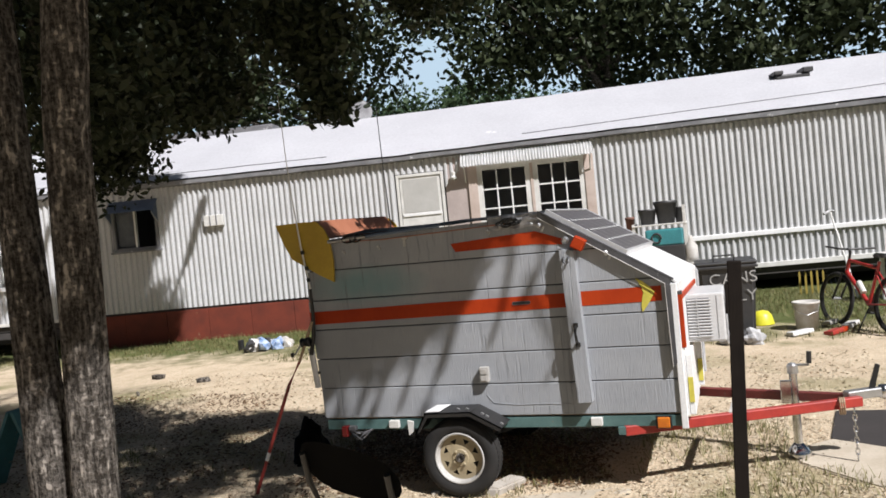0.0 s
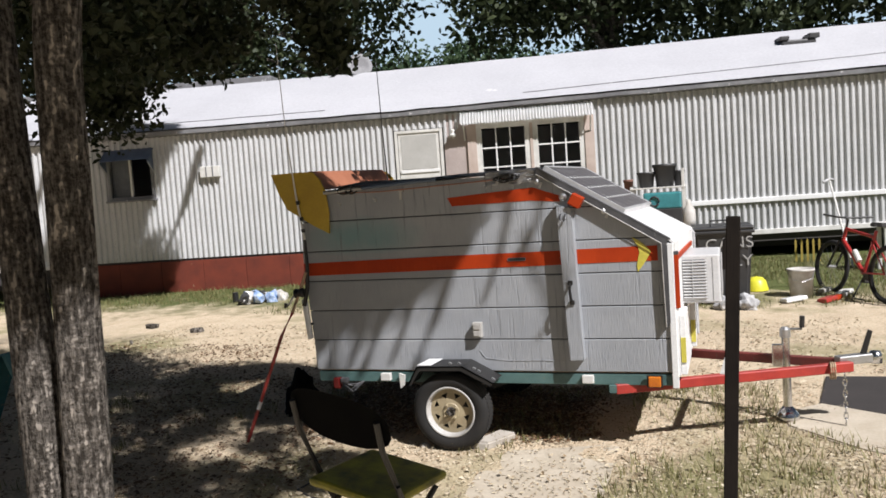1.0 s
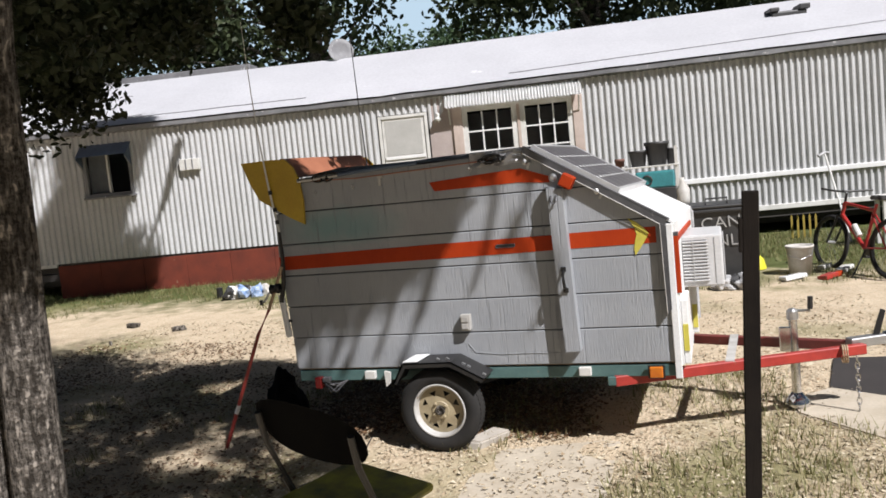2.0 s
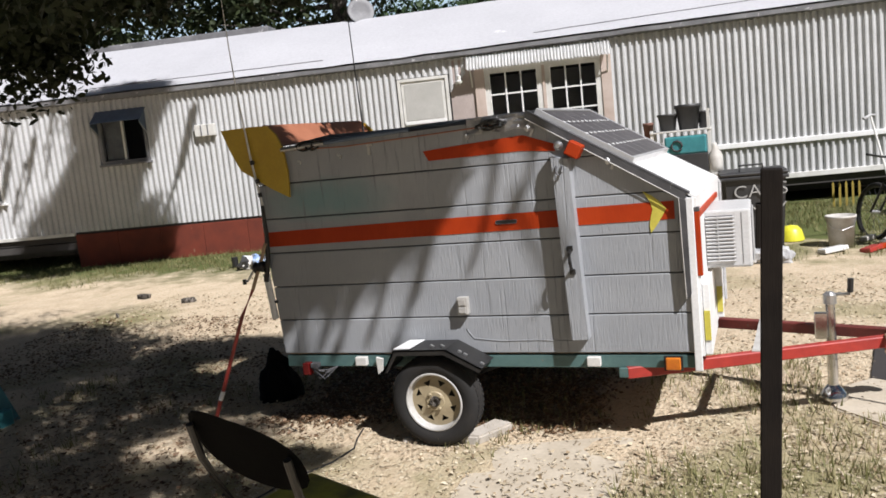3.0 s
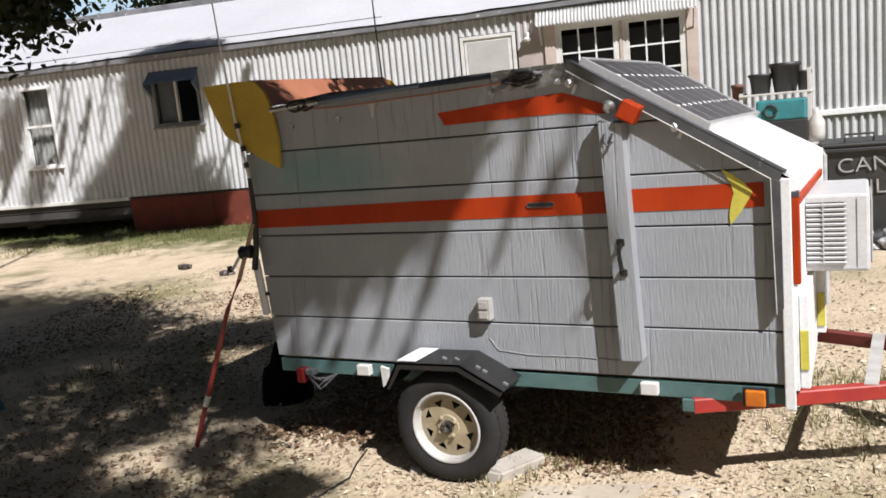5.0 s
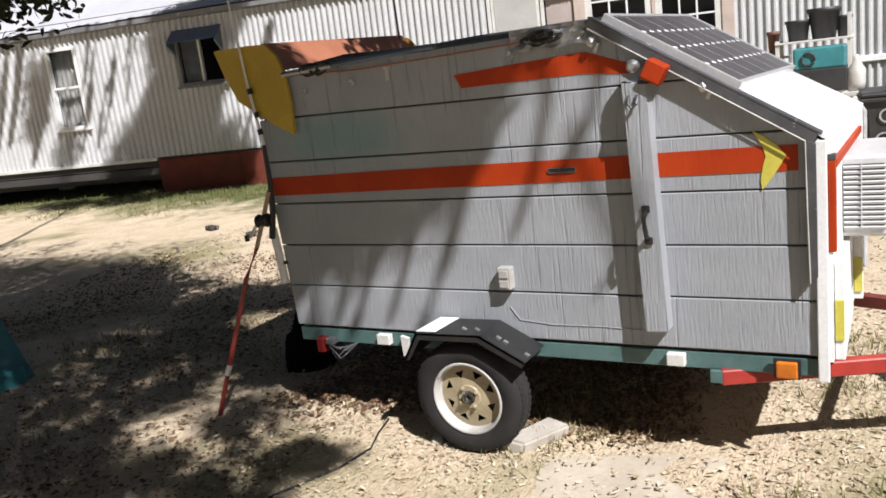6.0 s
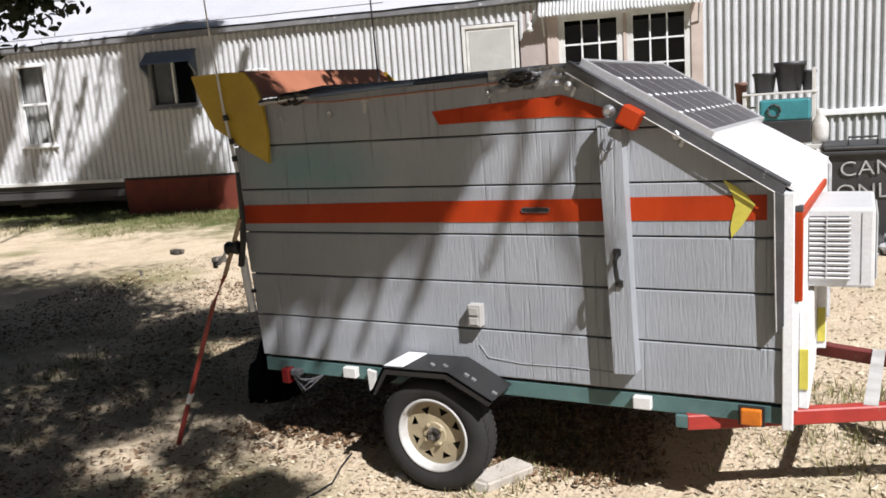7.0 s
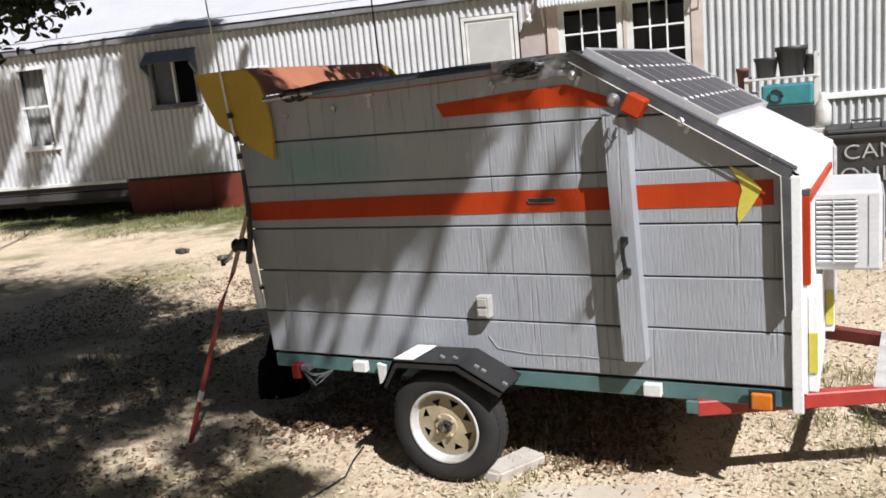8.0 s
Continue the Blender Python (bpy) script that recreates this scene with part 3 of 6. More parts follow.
part("meeting_rail", span(B(), (LWIN[0] + 0.04, -0.05, 2.09), (LWIN[1] - 0.04, 0.02, 2.13), 0.004), WHITE, w1)
part("sill", span(B(), (LWIN[0] - 0.06, -0.10, LWIN[2] - 0.04), (LWIN[1] + 0.06, -0.03, LWIN[2]), 0.006), WHITE, w1)
glass(LWIN[0] + 0.04, LWIN[1] - 0.04, LWIN[2] + 0.04, LWIN[3] - 0.04, -0.01, w1)
bm = B()
last = None
for i in range(41):
    s = LWIN[0] - 0.05 + (LWIN[1] - LWIN[0] + 0.1) * i / 40
    y = 0.14 + 0.02 * math.sin(i * 1.1)
    p = (bm.verts.new((s, y, LWIN[2] - 0.1)), bm.verts.new((s, y, LWIN[3])))
    if last:
        bm.faces.new((last[0], p[0], p[1], last[1]))
    last = p
bmesh.ops.solidify(bm, geom=bm.faces[:], thickness=0.004)
part("curtain", bm, CURTAIN, w1, "pale drawn curtain")
# awning window
w2 = frame_of(WIN[0] + 0.04, WIN[1] - 0.04, WIN[2] + 0.04, WIN[3] - 0.04, 0.05, -0.07, 0.02, GREY_TRIM, home, "window")
part("mullion", span(B(), (-5.67, -0.05, WIN[2] + 0.04), (-5.635, 0.02, WIN[3] - 0.04)), OLD_WHITE, w2)
part("sill", span(B(), (WIN[0] - 0.05, -0.12, WIN[2] - 0.05), (WIN[1] + 0.05, -0.03, WIN[2] - 0.01), 0.006), GREY_TRIM, w2)
glass(WIN[0] + 0.04, WIN[1] - 0.04, WIN[2] + 0.04, WIN[3] - 0.04, -0.01, w2)
bm = B()
slab(bm, [(WIN[0] - 0.02, -0.05, 2.79), (WIN[1] + 0.05, -0.05, 2.79), (WIN[1] + 0.05, -0.28, 2.59), (WIN[0] - 0.02, -0.28, 2.59)], (0, 0.004, 0.015))
aw = part("awning", bm, BLUE_AWNING, w2, "blue-grey metal window awning")
for s in (WIN[0] - 0.02, WIN[1] + 0.02):
    part("awning_bracket", tube(B(), [(s, -0.05, 2.36), (s, -0.29, 2.55)], 0.01, 6), STEEL, w2)
part("insect_screen", span(B(), (WIN[0] + 0.05, 0.022, WIN[2] + 0.05), (-5.66, 0.028, WIN[3] - 0.05)), SCREEN, w2, "grey insect screen")
for s in (WIN[0] - 0.015, WIN[1] + 0.015):
    part("awning_cheek", slab(B(), [(s - 0.004, -0.05, 2.78), (s - 0.004, -0.28, 2.565), (s - 0.004, -0.05, 2.40)], (0.008, 0, 0)), BLUE_AWNING, w2)
# entry door
dr = part("door", span(B(), (DOOR[0] + 0.03, -0.03, DOOR[2]), (DOOR[1] - 0.03, 0.02, DOOR[3] - 0.02), 0.004), OLD_WHITE, home, "pale white storm door with curtained upper pane")
frame_of(DOOR[0] + 0.02, DOOR[1] - 0.02, DOOR[2], DOOR[3] - 0.02, 0.05, -0.05, 0.02, OLD_WHITE, dr, "door_frame")
part("door_rail", span(B(), (DOOR[0] + 0.05, -0.05, 2.01), (DOOR[1] - 0.05, -0.03, 2.06), 0.004), WHITE, dr)
part("upper_panel", span(B(), (DOOR[0] + 0.08, -0.038, 2.08), (DOOR[1] - 0.08, -0.031, 2.66)), CURTAIN, dr)
part("door_handle", span(B(), (DOOR[0] + 0.08, -0.07, 1.68), (DOOR[0] + 0.12, -0.03, 1.82), 0.006), STEEL, dr)
part("flat_panel", span(B(), (0.10, -0.028, BOT), (0.50, -0.002, EAVE - 0.08)), PINK_PANEL, home, "faded pinkish flat panel where siding is torn off")
# french doors
fr = part("french_door_frame", span(B(), (0.50, -0.07, 0.76), (0.66, 0.06, 2.78), 0.005), JAMB, home, "pinkish timber frame with white french doors")
part("head_board", span(B(), (0.66, -0.06, 2.73), (2.60, 0.06, 2.78), 0.004), OLD_WHITE, fr)
part("centre_post", span(B(), (1.575, -0.065, 0.76), (1.625, 0.06, 2.73), 0.004), JAMB, fr)
part("side_post", span(B(), (2.50, -0.07, 0.76), (2.66, 0.06, 2.78), 0.005), JAMB, fr)
for a, b in ((0.66, 1.575), (1.625, 2.50)):
    g0, g1 = a + 0.09, b - 0.09
    leaf = frame_of(g0, g1, 1.0, 2.68, 0.09, -0.05, -0.005, OLD_WHITE, fr, "door_leaf")
    for i in (1, 2):
        s = g0 + (g1 - g0) * i / 3
        part("glazing_bar", span(B(), (s - 0.012, -0.05, 1.0), (s + 0.012, -0.01, 2.68)), WHITE, leaf)
    for i in range(1, 5):
        z = 2.68 - 0.335 * i
        part("glazing_bar", span(B(), (g0, -0.046, z - 0.012), (g1, -0.012, z + 0.012)), WHITE, leaf)
    part("bottom_rail", span(B(), (a, -0.05, 0.76), (b, -0.005, 0.92), 0.004), OLD_WHITE, leaf)
    glass(g0, g1, 1.0, 2.68, -0.028, leaf)
# ribbed awning over the french doors
bm = B()
n = 44
rows = []
for (y, z) in ((-0.06, 3.00), (-0.15, 2.94), (-0.20, 2.88), (-0.27, 2.765)):
    rows.append([bm.verts.new((0.40 + 2.26 * i / (n * 4), y, z + 0.016 * math.sin(i * 1.5708) + 0.012 * noise.noise((i * 0.07, y * 9, 0)))) for i in range(n * 4 + 1)])
for r0, r1 in zip(rows, rows[1:]):
    for i in range(n * 4):
        bm.faces.new((r0[i], r0[i + 1], r1[i + 1], r1[i]))
bmesh.ops.solidify(bm, geom=bm.faces[:], thickness=0.003)
part("door_awning", bm, WHITE, home, "white ribbed metal awning, dented at its edge")
for s in (0.46, 2.6):
    part("awning_strut", tube(B(), [(s, -0.06, 2.5), (s, -0.26, 2.76)], 0.012, 6), OLD_WHITE, home)
lamp = part("wall_lamp", lathe(B(), [(0.0, 0.0), (0.05, 0.0), (0.06, 0.03), (0.03, 0.06), (0.035, 0.12), (0.0, 0.14)], Matrix.Translation((0.26, -0.12, 2.58))), OLD_WHITE, home, "small weathered outdoor wall lamp")
part("lamp_bracket", tube(B(), [(0.26, -0.03, 2.56), (0.26, -0.12, 2.6)], 0.014, 6), OLD_WHITE, lamp)
eb = part("meter_box", span(B(), (-4.31, -0.13, 2.19), (-3.95, -0.045, 2.39), 0.012), OLD_WHITE, home, "weathered off-white utility box")
part("box_rib", span(B(), (-4.2, -0.14, 2.2), (-4.18, -0.13, 2.38)), GREY_TRIM, eb)
part("box_rib", span(B(), (-4.08, -0.14, 2.2), (-4.06, -0.13, 2.38)), GREY_TRIM, eb)

# ==== camper trailer
trailer = thing("camper_trailer", None, "small homemade grey wooden camper trailer with orange stripe", "camper trailer")
W = 1.22
PROFILE = [(0.036, 0.515), (2.43, 0.515), (2.42, 1.290), (1.66, 1.765), (0.0, 1.735), (-0.012, 1.30)]


def clip(poly, z0, z1):
    def cut(pts, zc, keep_above):
        out = []
        for (xa, za), (xb, zb) in zip(pts, pts[1:] + pts[:1]):
            ia, ib = (za >= zc) == keep_above or za == zc, (zb >= zc) == keep_above or zb == zc
            if ia:
                out.append((xa, za))
            if ia != ib:
                f = (zc - za) / (zb - za)
                out.append((xa + (xb - xa) * f, zc))
        return out
    return cut(cut(poly, z0, True), z1, False)


LAPS = [0.515, 0.722, 0.925, 1.128, 1.331, 1.534, 1.77]
for yy, sgn in ((0.0, 1), (W, -1)):
    for i, (z0, z1) in enumerate(zip(LAPS, LAPS[1:])):
        pts = clip(PROFILE, z0 + 0.0035, z1 - 0.003)
        bm = B()
        slab(bm, [(x, yy, z) for x, z in pts], (0, 0.014 * sgn, 0))
        bmesh.ops.bevel(bm, geom=[e for e in bm.edges if abs(e.verts[0].co.y - yy) < 1e-6 and abs(e.verts[1].co.y - yy) < 1e-6], offset=0.003, segments=1, affect="EDGES")
        part("siding_board", bm, SIDING, trailer)
    # black sheathing puts the lap shadow between the boards into its colour
    bm = B()
    slab(bm, [(x, yy + 0.016 * sgn, z) for x, z in [(0.05, 0.52), (2.40, 0.52), (2.395, 1.29), (1.655, 1.755), (0.02, 1.725), (0.0, 1.3)]], (0, 0.012 * sgn, 0))
    part("wall_sheathing", bm, BLACK, trailer)
# faint vertical butt joints of the siding sheets
for x, z0, z1 in ((1.20, 1.34, 1.52), (1.215, 0.93, 1.12), (1.225, 0.60, 0.64)):
    part("sheet_joint", span(B(), (x, -0.0015, z0), (x + 0.003, 0.004, z1)), SIDING, trailer)
FX = 2.430
bm = B()
slab(bm, [(FX, -0.006, 0.50), (FX + 0.05, W, 0.50), (FX + 0.05, W, 1.29), (FX, -0.006, 1.29)], (0.022, 0, 0))
part("front_panel", bm, WHITE, trailer, "white painted front panel")
bm = B()
slab(bm, [(1.655, 0.004, 1.770), (2.448, 0.004, 1.285), (2.50, W + 0.01, 1.285), (1.655, W + 0.01, 1.770)], (0.006, 0, 0.010))
part("slope_panel", bm, WHITE, trailer, "white sloping roof panel")
bm = B()
rows = []
for (x, z) in ((-0.03, 1.745), (0.2, 1.752), (0.4, 1.762), (0.65, 1.762), (0.9, 1.764), (1.1, 1.768), (1.3, 1.772), (1.5, 1.776), (1.66, 1.776)):
    rows.append([bm.verts.new((x, -0.018 + (W + 0.024) * k / 6, z + 0.022 * noise.noise((x * 6, k, 0)) + (0.02 if 0 < k < 6 else 0))) for k in range(7)])
for r0, r1 in zip(rows, rows[1:]):
    for k in range(6):
        bm.faces.new((r0[k], r1[k], r1[k + 1], r0[k + 1]))
bmesh.ops.solidify(bm, geom=bm.faces[:], thickness=0.018)
part("roof_panel", bm, DARK_TRIM, trailer, "dark weathered roof sheet with curled edge")
part("rear_panel", span(B(), (0.012, 0.03, 0.52), (0.03, W - 0.03, 1.73)), SIDING, trailer)
part("floor_deck", span(B(), (0.05, 0.03, 0.505), (2.41, W - 0.03, 0.525)), WOOD, trailer)
# edge trims of the slope and front
bm = B()
slab(bm, [(1.655, -0.034, 1.786), (2.415, -0.034, 1.316), (2.40, -0.034, 1.283), (1.645, -0.034, 1.752)], (0, 0.042, 0))
part("slope_trim", bm, DARK_TRIM, trailer, "dark metal edge trim")
part("slope_flashing", slab(B(), [(1.652, -0.033, 1.789), (2.425, -0.033, 1.313), (2.425, 0.026, 1.313), (1.652, 0.026, 1.789)], (0.003, 0, 0.006)), DARK_TRIM, trailer, "dark metal flashing strip")
bm = B()
tube(bm, [(1.650, -0.036, 1.752), (2.0, -0.036, 1.533), (2.376, -0.040, 1.296), (2.379, -0.042, 1.05), (2.384, -0.040, 0.80)], 0.0032, 6)
part("piping", bm, DULL_WHITE, trailer)
part("front_edge_trim", slab(B(), [(2.374, -0.040, 1.300), (2.408, -0.040, 1.283), (2.408, -0.040, 0.822), (2.386, -0.040, 0.79)], (0, 0.039, 0)), DARK_TRIM, trailer)
part("corner_board", span(B(), (2.402, -0.018, 0.425), (2.440, -0.001, 1.292), 0.004), WHITE, trailer)
part("orange_edge", span(B(), (2.441, -0.012, 0.905), (2.466, 0.022, 1.222), 0.003), ORANGE, trailer)
part("orange_edge", slab(B(), [(2.452, 0.022, 1.194), (2.468, 0.022, 1.194), (2.506, 1.0, 1.194), (2.490, 1.0, 1.194)], (0, 0, 0.026)), ORANGE, trailer)
part("orange_tip", span(B(), (2.440, -0.013, 1.222), (2.467, 0.022, 1.244), 0.003), DARK_TRIM, trailer)
part("far_edge_trim", tube(B(), [(1.66, W + 0.012, 1.782), (2.49, W + 0.012, 1.29), (2.508, W + 0.012, 1.26), (2.508, W + 0.012, 0.52)], 0.012, 8), RAG, trailer, "grey edge trim")
fb = part("front_bumper_box", span(B(), (2.455, 0.02, 0.50), (2.488, 0.60, 0.86), 0.004), WHITE, trailer, "white painted bumper box")
part("yellow_marker", span(B(), (2.457, 0.013, 0.575), (2.486, 0.019, 0.725), 0.001), PALE_YELLOW, fb)
sb = part("front_step_board", span(B(), (2.455, 0.605, 0.55), (2.523, 0.645, 0.86), 0.004), WHITE, trailer, "white board under the air conditioner")
part("yellow_marker", span(B(), (2.491, 0.598, 0.582), (2.521, 0.604, 0.728), 0.001), PALE_YELLOW, sb)
# stripes: each a thin coat of paint on the boards
def coat(pts, material, name, y=-0.0025, label=""):
    bm = B()
    slab(bm, [(x, y, z) for x, z in pts], (0, 0.003, 0))
    part(name, bm, material, trailer, label)


coat([(-0.006, 1.168), (1.0, 1.178), (1.78, 1.186), (1.78, 1.274), (1.0, 1.268), (-0.010, 1.255)], ORANGE, "stripe", label="orange painted stripe")
coat([(1.87, 1.188), (2.35, 1.192), (2.35, 1.282), (1.87, 1.277)], ORANGE, "stripe")
coat([(1.09, 1.585), (1.60, 1.592), (1.785, 1.575), (1.785, 1.612), (1.62, 1.672), (1.30, 1.655), (1.06, 1.640)], ORANGE, "stripe")
coat([(2.203, 1.338), (2.245, 1.315), (2.283, 1.283), (2.312, 1.246), (2.288, 1.205), (2.262, 1.165), (2.232, 1.128), (2.228, 1.165), (2.236, 1.21), (2.246, 1.245), (2.236, 1.285), (2.220, 1.312)], PALE_YELLOW, "arrow_mark", -0.005, "yellow painted arrow mark")
SLOT = [(1.443 + 0.009 * math.cos(1.571 + a * 0.524), 1.230 + 0.009 * math.sin(1.571 + a * 0.524)) for a in range(7)] + [(1.542 + 0.009 * math.cos(-1.571 + a * 0.524), 1.230 + 0.009 * math.sin(-1.571 + a * 0.524)) for a in range(7)]
slot = part("slot_pull", slab(B(), [(x, -0.0065, z) for x, z in SLOT], (0, 0.004, 0)), BLACK, trailer, "dark oval hatch pull with pale rim")
bm = B()
tube(bm, [(x, -0.006, z) for x, z in SLOT + SLOT[:1]], 0.0022, 6)
part("slot_rim", bm, DARK_TRIM, slot)
# upright board with pull handle
up = part("upright_board", slab(B(), [(1.775, -0.075, 1.545), (1.862, -0.075, 1.535), (1.892, -0.075, 0.607), (1.808, -0.075, 0.604)], (0, 0.075, 0)), SIDING, trailer, "grey upright board with black pull handle")
bm = B()
tube(bm, [(1.836, -0.078, 1.075), (1.836, -0.112, 1.06), (1.838, -0.116, 1.02), (1.841, -0.112, 0.985), (1.841, -0.078, 0.97)], 0.009, 8)
box(bm, (1.836, -0.08, 1.082), (0.030, 0.012, 0.028), None, 0.004)
box(bm, (1.841, -0.08, 0.962), (0.030, 0.012, 0.028), None, 0.004)
part("pull_handle", bm, BLACK, up, "black pull handle")
bm = B()
tube(bm, [(1.80, -0.08, 1.50), (1.80, -0.095, 1.47), (1.815, -0.098, 1.455), (1.83, -0.095, 1.47), (1.83, -0.08, 1.50)], 0.006, 6)
part("hook", bm, DARK_TRIM, up)
part("light_block", box(B(), (1.895, -0.06, 1.575), (0.075, 0.08, 0.075), pose(0, 0, 0, 0, 30, 0), 0.008), ORANGE, trailer, "orange block lamp")
part("light_socket", lathe(B(), [(0.0, -0.025), (0.018, -0.025), (0.024, 0.012), (0.012, 0.03), (0.0, 0.03)], pose(1.818, -0.06, 1.602, 90, 0, 0), 14), STEEL, trailer)
for x, z, s in ((1.655, 1.705, 1.5), (2.05, 1.505, 1.6), (1.32, 1.70, 0.8), (0.56, 1.668, 0.8), (0.30, 1.655, 0.7)):
    bm = B()
    lathe(bm, [(0.0, -0.012 * s), (0.008 * s, -0.012 * s), (0.012 * s, 0.006 * s), (0.0, 0.014 * s)], pose(x, -0.02, z, 100, 0, 20), 10)
    box(bm, (x + 0.012 * s, -0.014, z - 0.016 * s), (0.009 * s, 0.012, 0.026 * s), pose(0, 0, 0, 0, 25, 0), 0.002)
    part("clip", bm, STEEL, trailer, "small bright metal clip")
bm = span(B(), (0.735, -0.010, 1.650), (0.752, 0.0, 1.708), 0.002)
span(bm, (0.735, -0.022, 1.698), (0.772, -0.008, 1.710), 0.002)
part("angle_bracket", bm, DULL_WHITE, trailer, "small white angle bracket")
# crumpled foil tape over the front roof corner
bm = B()
rows = []
for i in range(19):
    x = 1.33 + 0.345 * i / 18
    top = 1.785 - 0.01 * abs(noise.noise((x * 14, 0, 0)))
    low = 1.715 - 0.035 * noise.noise((x * 9, 3, 0)) - 0.02 * i / 18
    rows.append([bm.verts.new((x, -0.021 + 0.010 * noise.noise((x * 21, k * 0.9, 7)), low + (top - low) * k / 6)) for k in range(7)])
for r0, r1 in zip(rows, rows[1:]):
    for k in range(6):
        bm.faces.new((r0[k], r1[k], r1[k + 1], r0[k + 1]))
bmesh.ops.solidify(bm, geom=bm.faces[:], thickness=0.003)
part("foil_tape", bm, FOIL, trailer, "crumpled silver foil tape")
bm = B()
tube(bm, [(0.25, -0.02, 1.722), (0.6, -0.022, 1.71), (1.1, -0.022, 1.725), (1.5, -0.02, 1.738)], 0.004, 6)
part("cord", bm, SALMON, trailer, "thin faded orange cord under the roof edge")
part("roof_pipe", tube(B(), [(0.20, -0.028, 1.728), (0.48, -0.030, 1.742)], 0.014, 8), STEEL, trailer, "bright metal pipe end")
part("roof_pipe", tube(B(), [(0.46, -0.028, 1.742), (0.70, -0.028, 1.752), (1.0, -0.024, 1.764)], 0.012, 8), BLUE_AWNING, trailer, "thin blue-grey pipe along roof edge")
for x, z, sd in ((0.40, 1.735, 1), (1.50, 1.742, 2)):
    rk = random.Random(sd)
    bm = B()
    for k in range(4):
        a0, rx, rz = rk.uniform(0, 6), rk.uniform(0.025, 0.07), rk.uniform(0.012, 0.03)
        cx = x + rk.uniform(-0.06, 0.06)
        tube(bm, [(cx + rx * math.cos(a0 + a * 0.5), -0.036 + 0.012 * math.sin(a * 1.3 + k), z + rz * math.sin(a0 + a * 0.55)) for a in range(rk.randint(8, 14))], 0.0055, 6)
    part("cord_coil", bm, BLACK, trailer, "tangled black cord")
# outlet cover
oc = part("outlet_box", span(B(), (1.183, -0.045, 0.742), (1.243, 0.0, 0.838), 0.005), DULL_WHITE, trailer, "small white outlet cover")
part("outlet_cap", span(B(), (1.192, -0.052, 0.752), (1.234, -0.046, 0.785), 0.003), DULL_WHITE, oc)
part("outlet_cap", span(B(), (1.192, -0.052, 0.794), (1.234, -0.046, 0.828), 0.003), DULL_WHITE, oc)
bm = B()
tube(bm, [(1.21, -0.002, 0.655), (1.25, -0.002, 0.60), (1.40, -0.002, 0.585), (1.62, -0.002, 0.588), (1.79, -0.002, 0.58)], 0.002, 6)
part("cable", bm, SIDING, trailer)
part("rod_holder", tube(B(), [(-0.022, -0.01, 1.01), (0.004, -0.01, 0.735)], 0.02, 12), WHITE, trailer, "white plastic pipe rod holder")
part("holder_clip", span(B(), (-0.01, -0.015, 0.83), (0.03, 0.01, 0.845)), BLACK, trailer)
part("antenna", tube(B(), [(0.28, 0.9, 1.74), (0.25, 0.93, 2.2), (0.22, 0.97, 2.75)], [0.006, 0.004, 0.003], 6), DARK_TRIM, trailer, "thin dark whip antenna")
# wing at the rear top
bm = B()
FIN = [(-0.19, 1.875), (0.02, 1.878), (0.125, 1.872), (0.175, 1.82), (0.21, 1.74), (0.225, 1.60), (0.217, 1.455), (0.10, 1.515), (0.0, 1.58), (-0.084, 1.63), (-0.14, 1.74)]
for yy, nm in ((-0.034, "wing_fin"), (W + 0.016, "wing_fin")):
    part(nm, slab(B(), [(x, yy, z) for x, z in FIN], (0, 0.018, 0)), YELLOW, trailer, "yellow painted plywood fin")
bm = B()
slab(bm, [(0.10, -0.015, 1.872), (0.10, W + 0.015, 1.885), (0.20, W + 0.015, 1.755), (0.20, -0.015, 1.752)], (-0.016, 0, 0.008))
part("wing_board", bm, SALMON, trailer, "faded orange wing board")
# chassis
for y in (0.02, W - 0.06):
    part("frame_rail", span(B(), (0.04, y - 0.012, 0.435), (2.415, y + 0.05, 0.503), 0.004), TEAL, trailer)
for x in (0.06, 0.9, 1.7, 2.36):
    part("cross_member", span(B(), (x, 0.07, 0.44), (x + 0.05, W - 0.07, 0.50)), TEAL, trailer)
part("axle", tube(B(), [(1.04, -0.05, 0.29), (1.04, W + 0.05, 0.29)], 0.022, 8), BLACK, trailer)
for y in (0.04, W - 0.06):
    bm = B()
    slab(bm, [(0.70, y, 0.43), (1.04, y, 0.31), (1.38, y, 0.43), (1.36, y, 0.445), (1.04, y, 0.33), (0.72, y, 0.445)], (0, 0.04, 0))
    part("leaf_spring", bm, BLACK, trailer)
for x in (0.50, 1.85):
    part("stake_pocket", span(B(), (x + 0.015, -0.03, 0.45), (x + 0.085, 0.005, 0.50), 0.004), OLD_WHITE, trailer, "white painted stake pocket")
part("bracket", span(B(), (2.025, -0.02, 0.39), (2.075, 0.0, 0.44), 0.003), TEAL, trailer)
part("rear_bracket", slab(B(), [(0.65, -0.03, 0.50), (0.69, -0.03, 0.49), (0.68, -0.03, 0.42), (0.655, -0.03, 0.40)], (0, 0.02, 0)), OLD_WHITE, trailer)
am = part("marker_lamp", span(B(), (2.262, -0.036, 0.434), (2.335, -0.008, 0.497), 0.006), AMBER, trailer, "amber side marker lamp")
part("lamp_base", span(B(), (2.252, -0.02, 0.428), (2.345, -0.006, 0.504), 0.003), BLACK, am)
tl = part("tail_lamp", span(B(), (0.168, -0.05, 0.395), (0.215, 0.0, 0.47), 0.008), RED_LENS, trailer, "red tail lamp with loose wires")
bm = B()
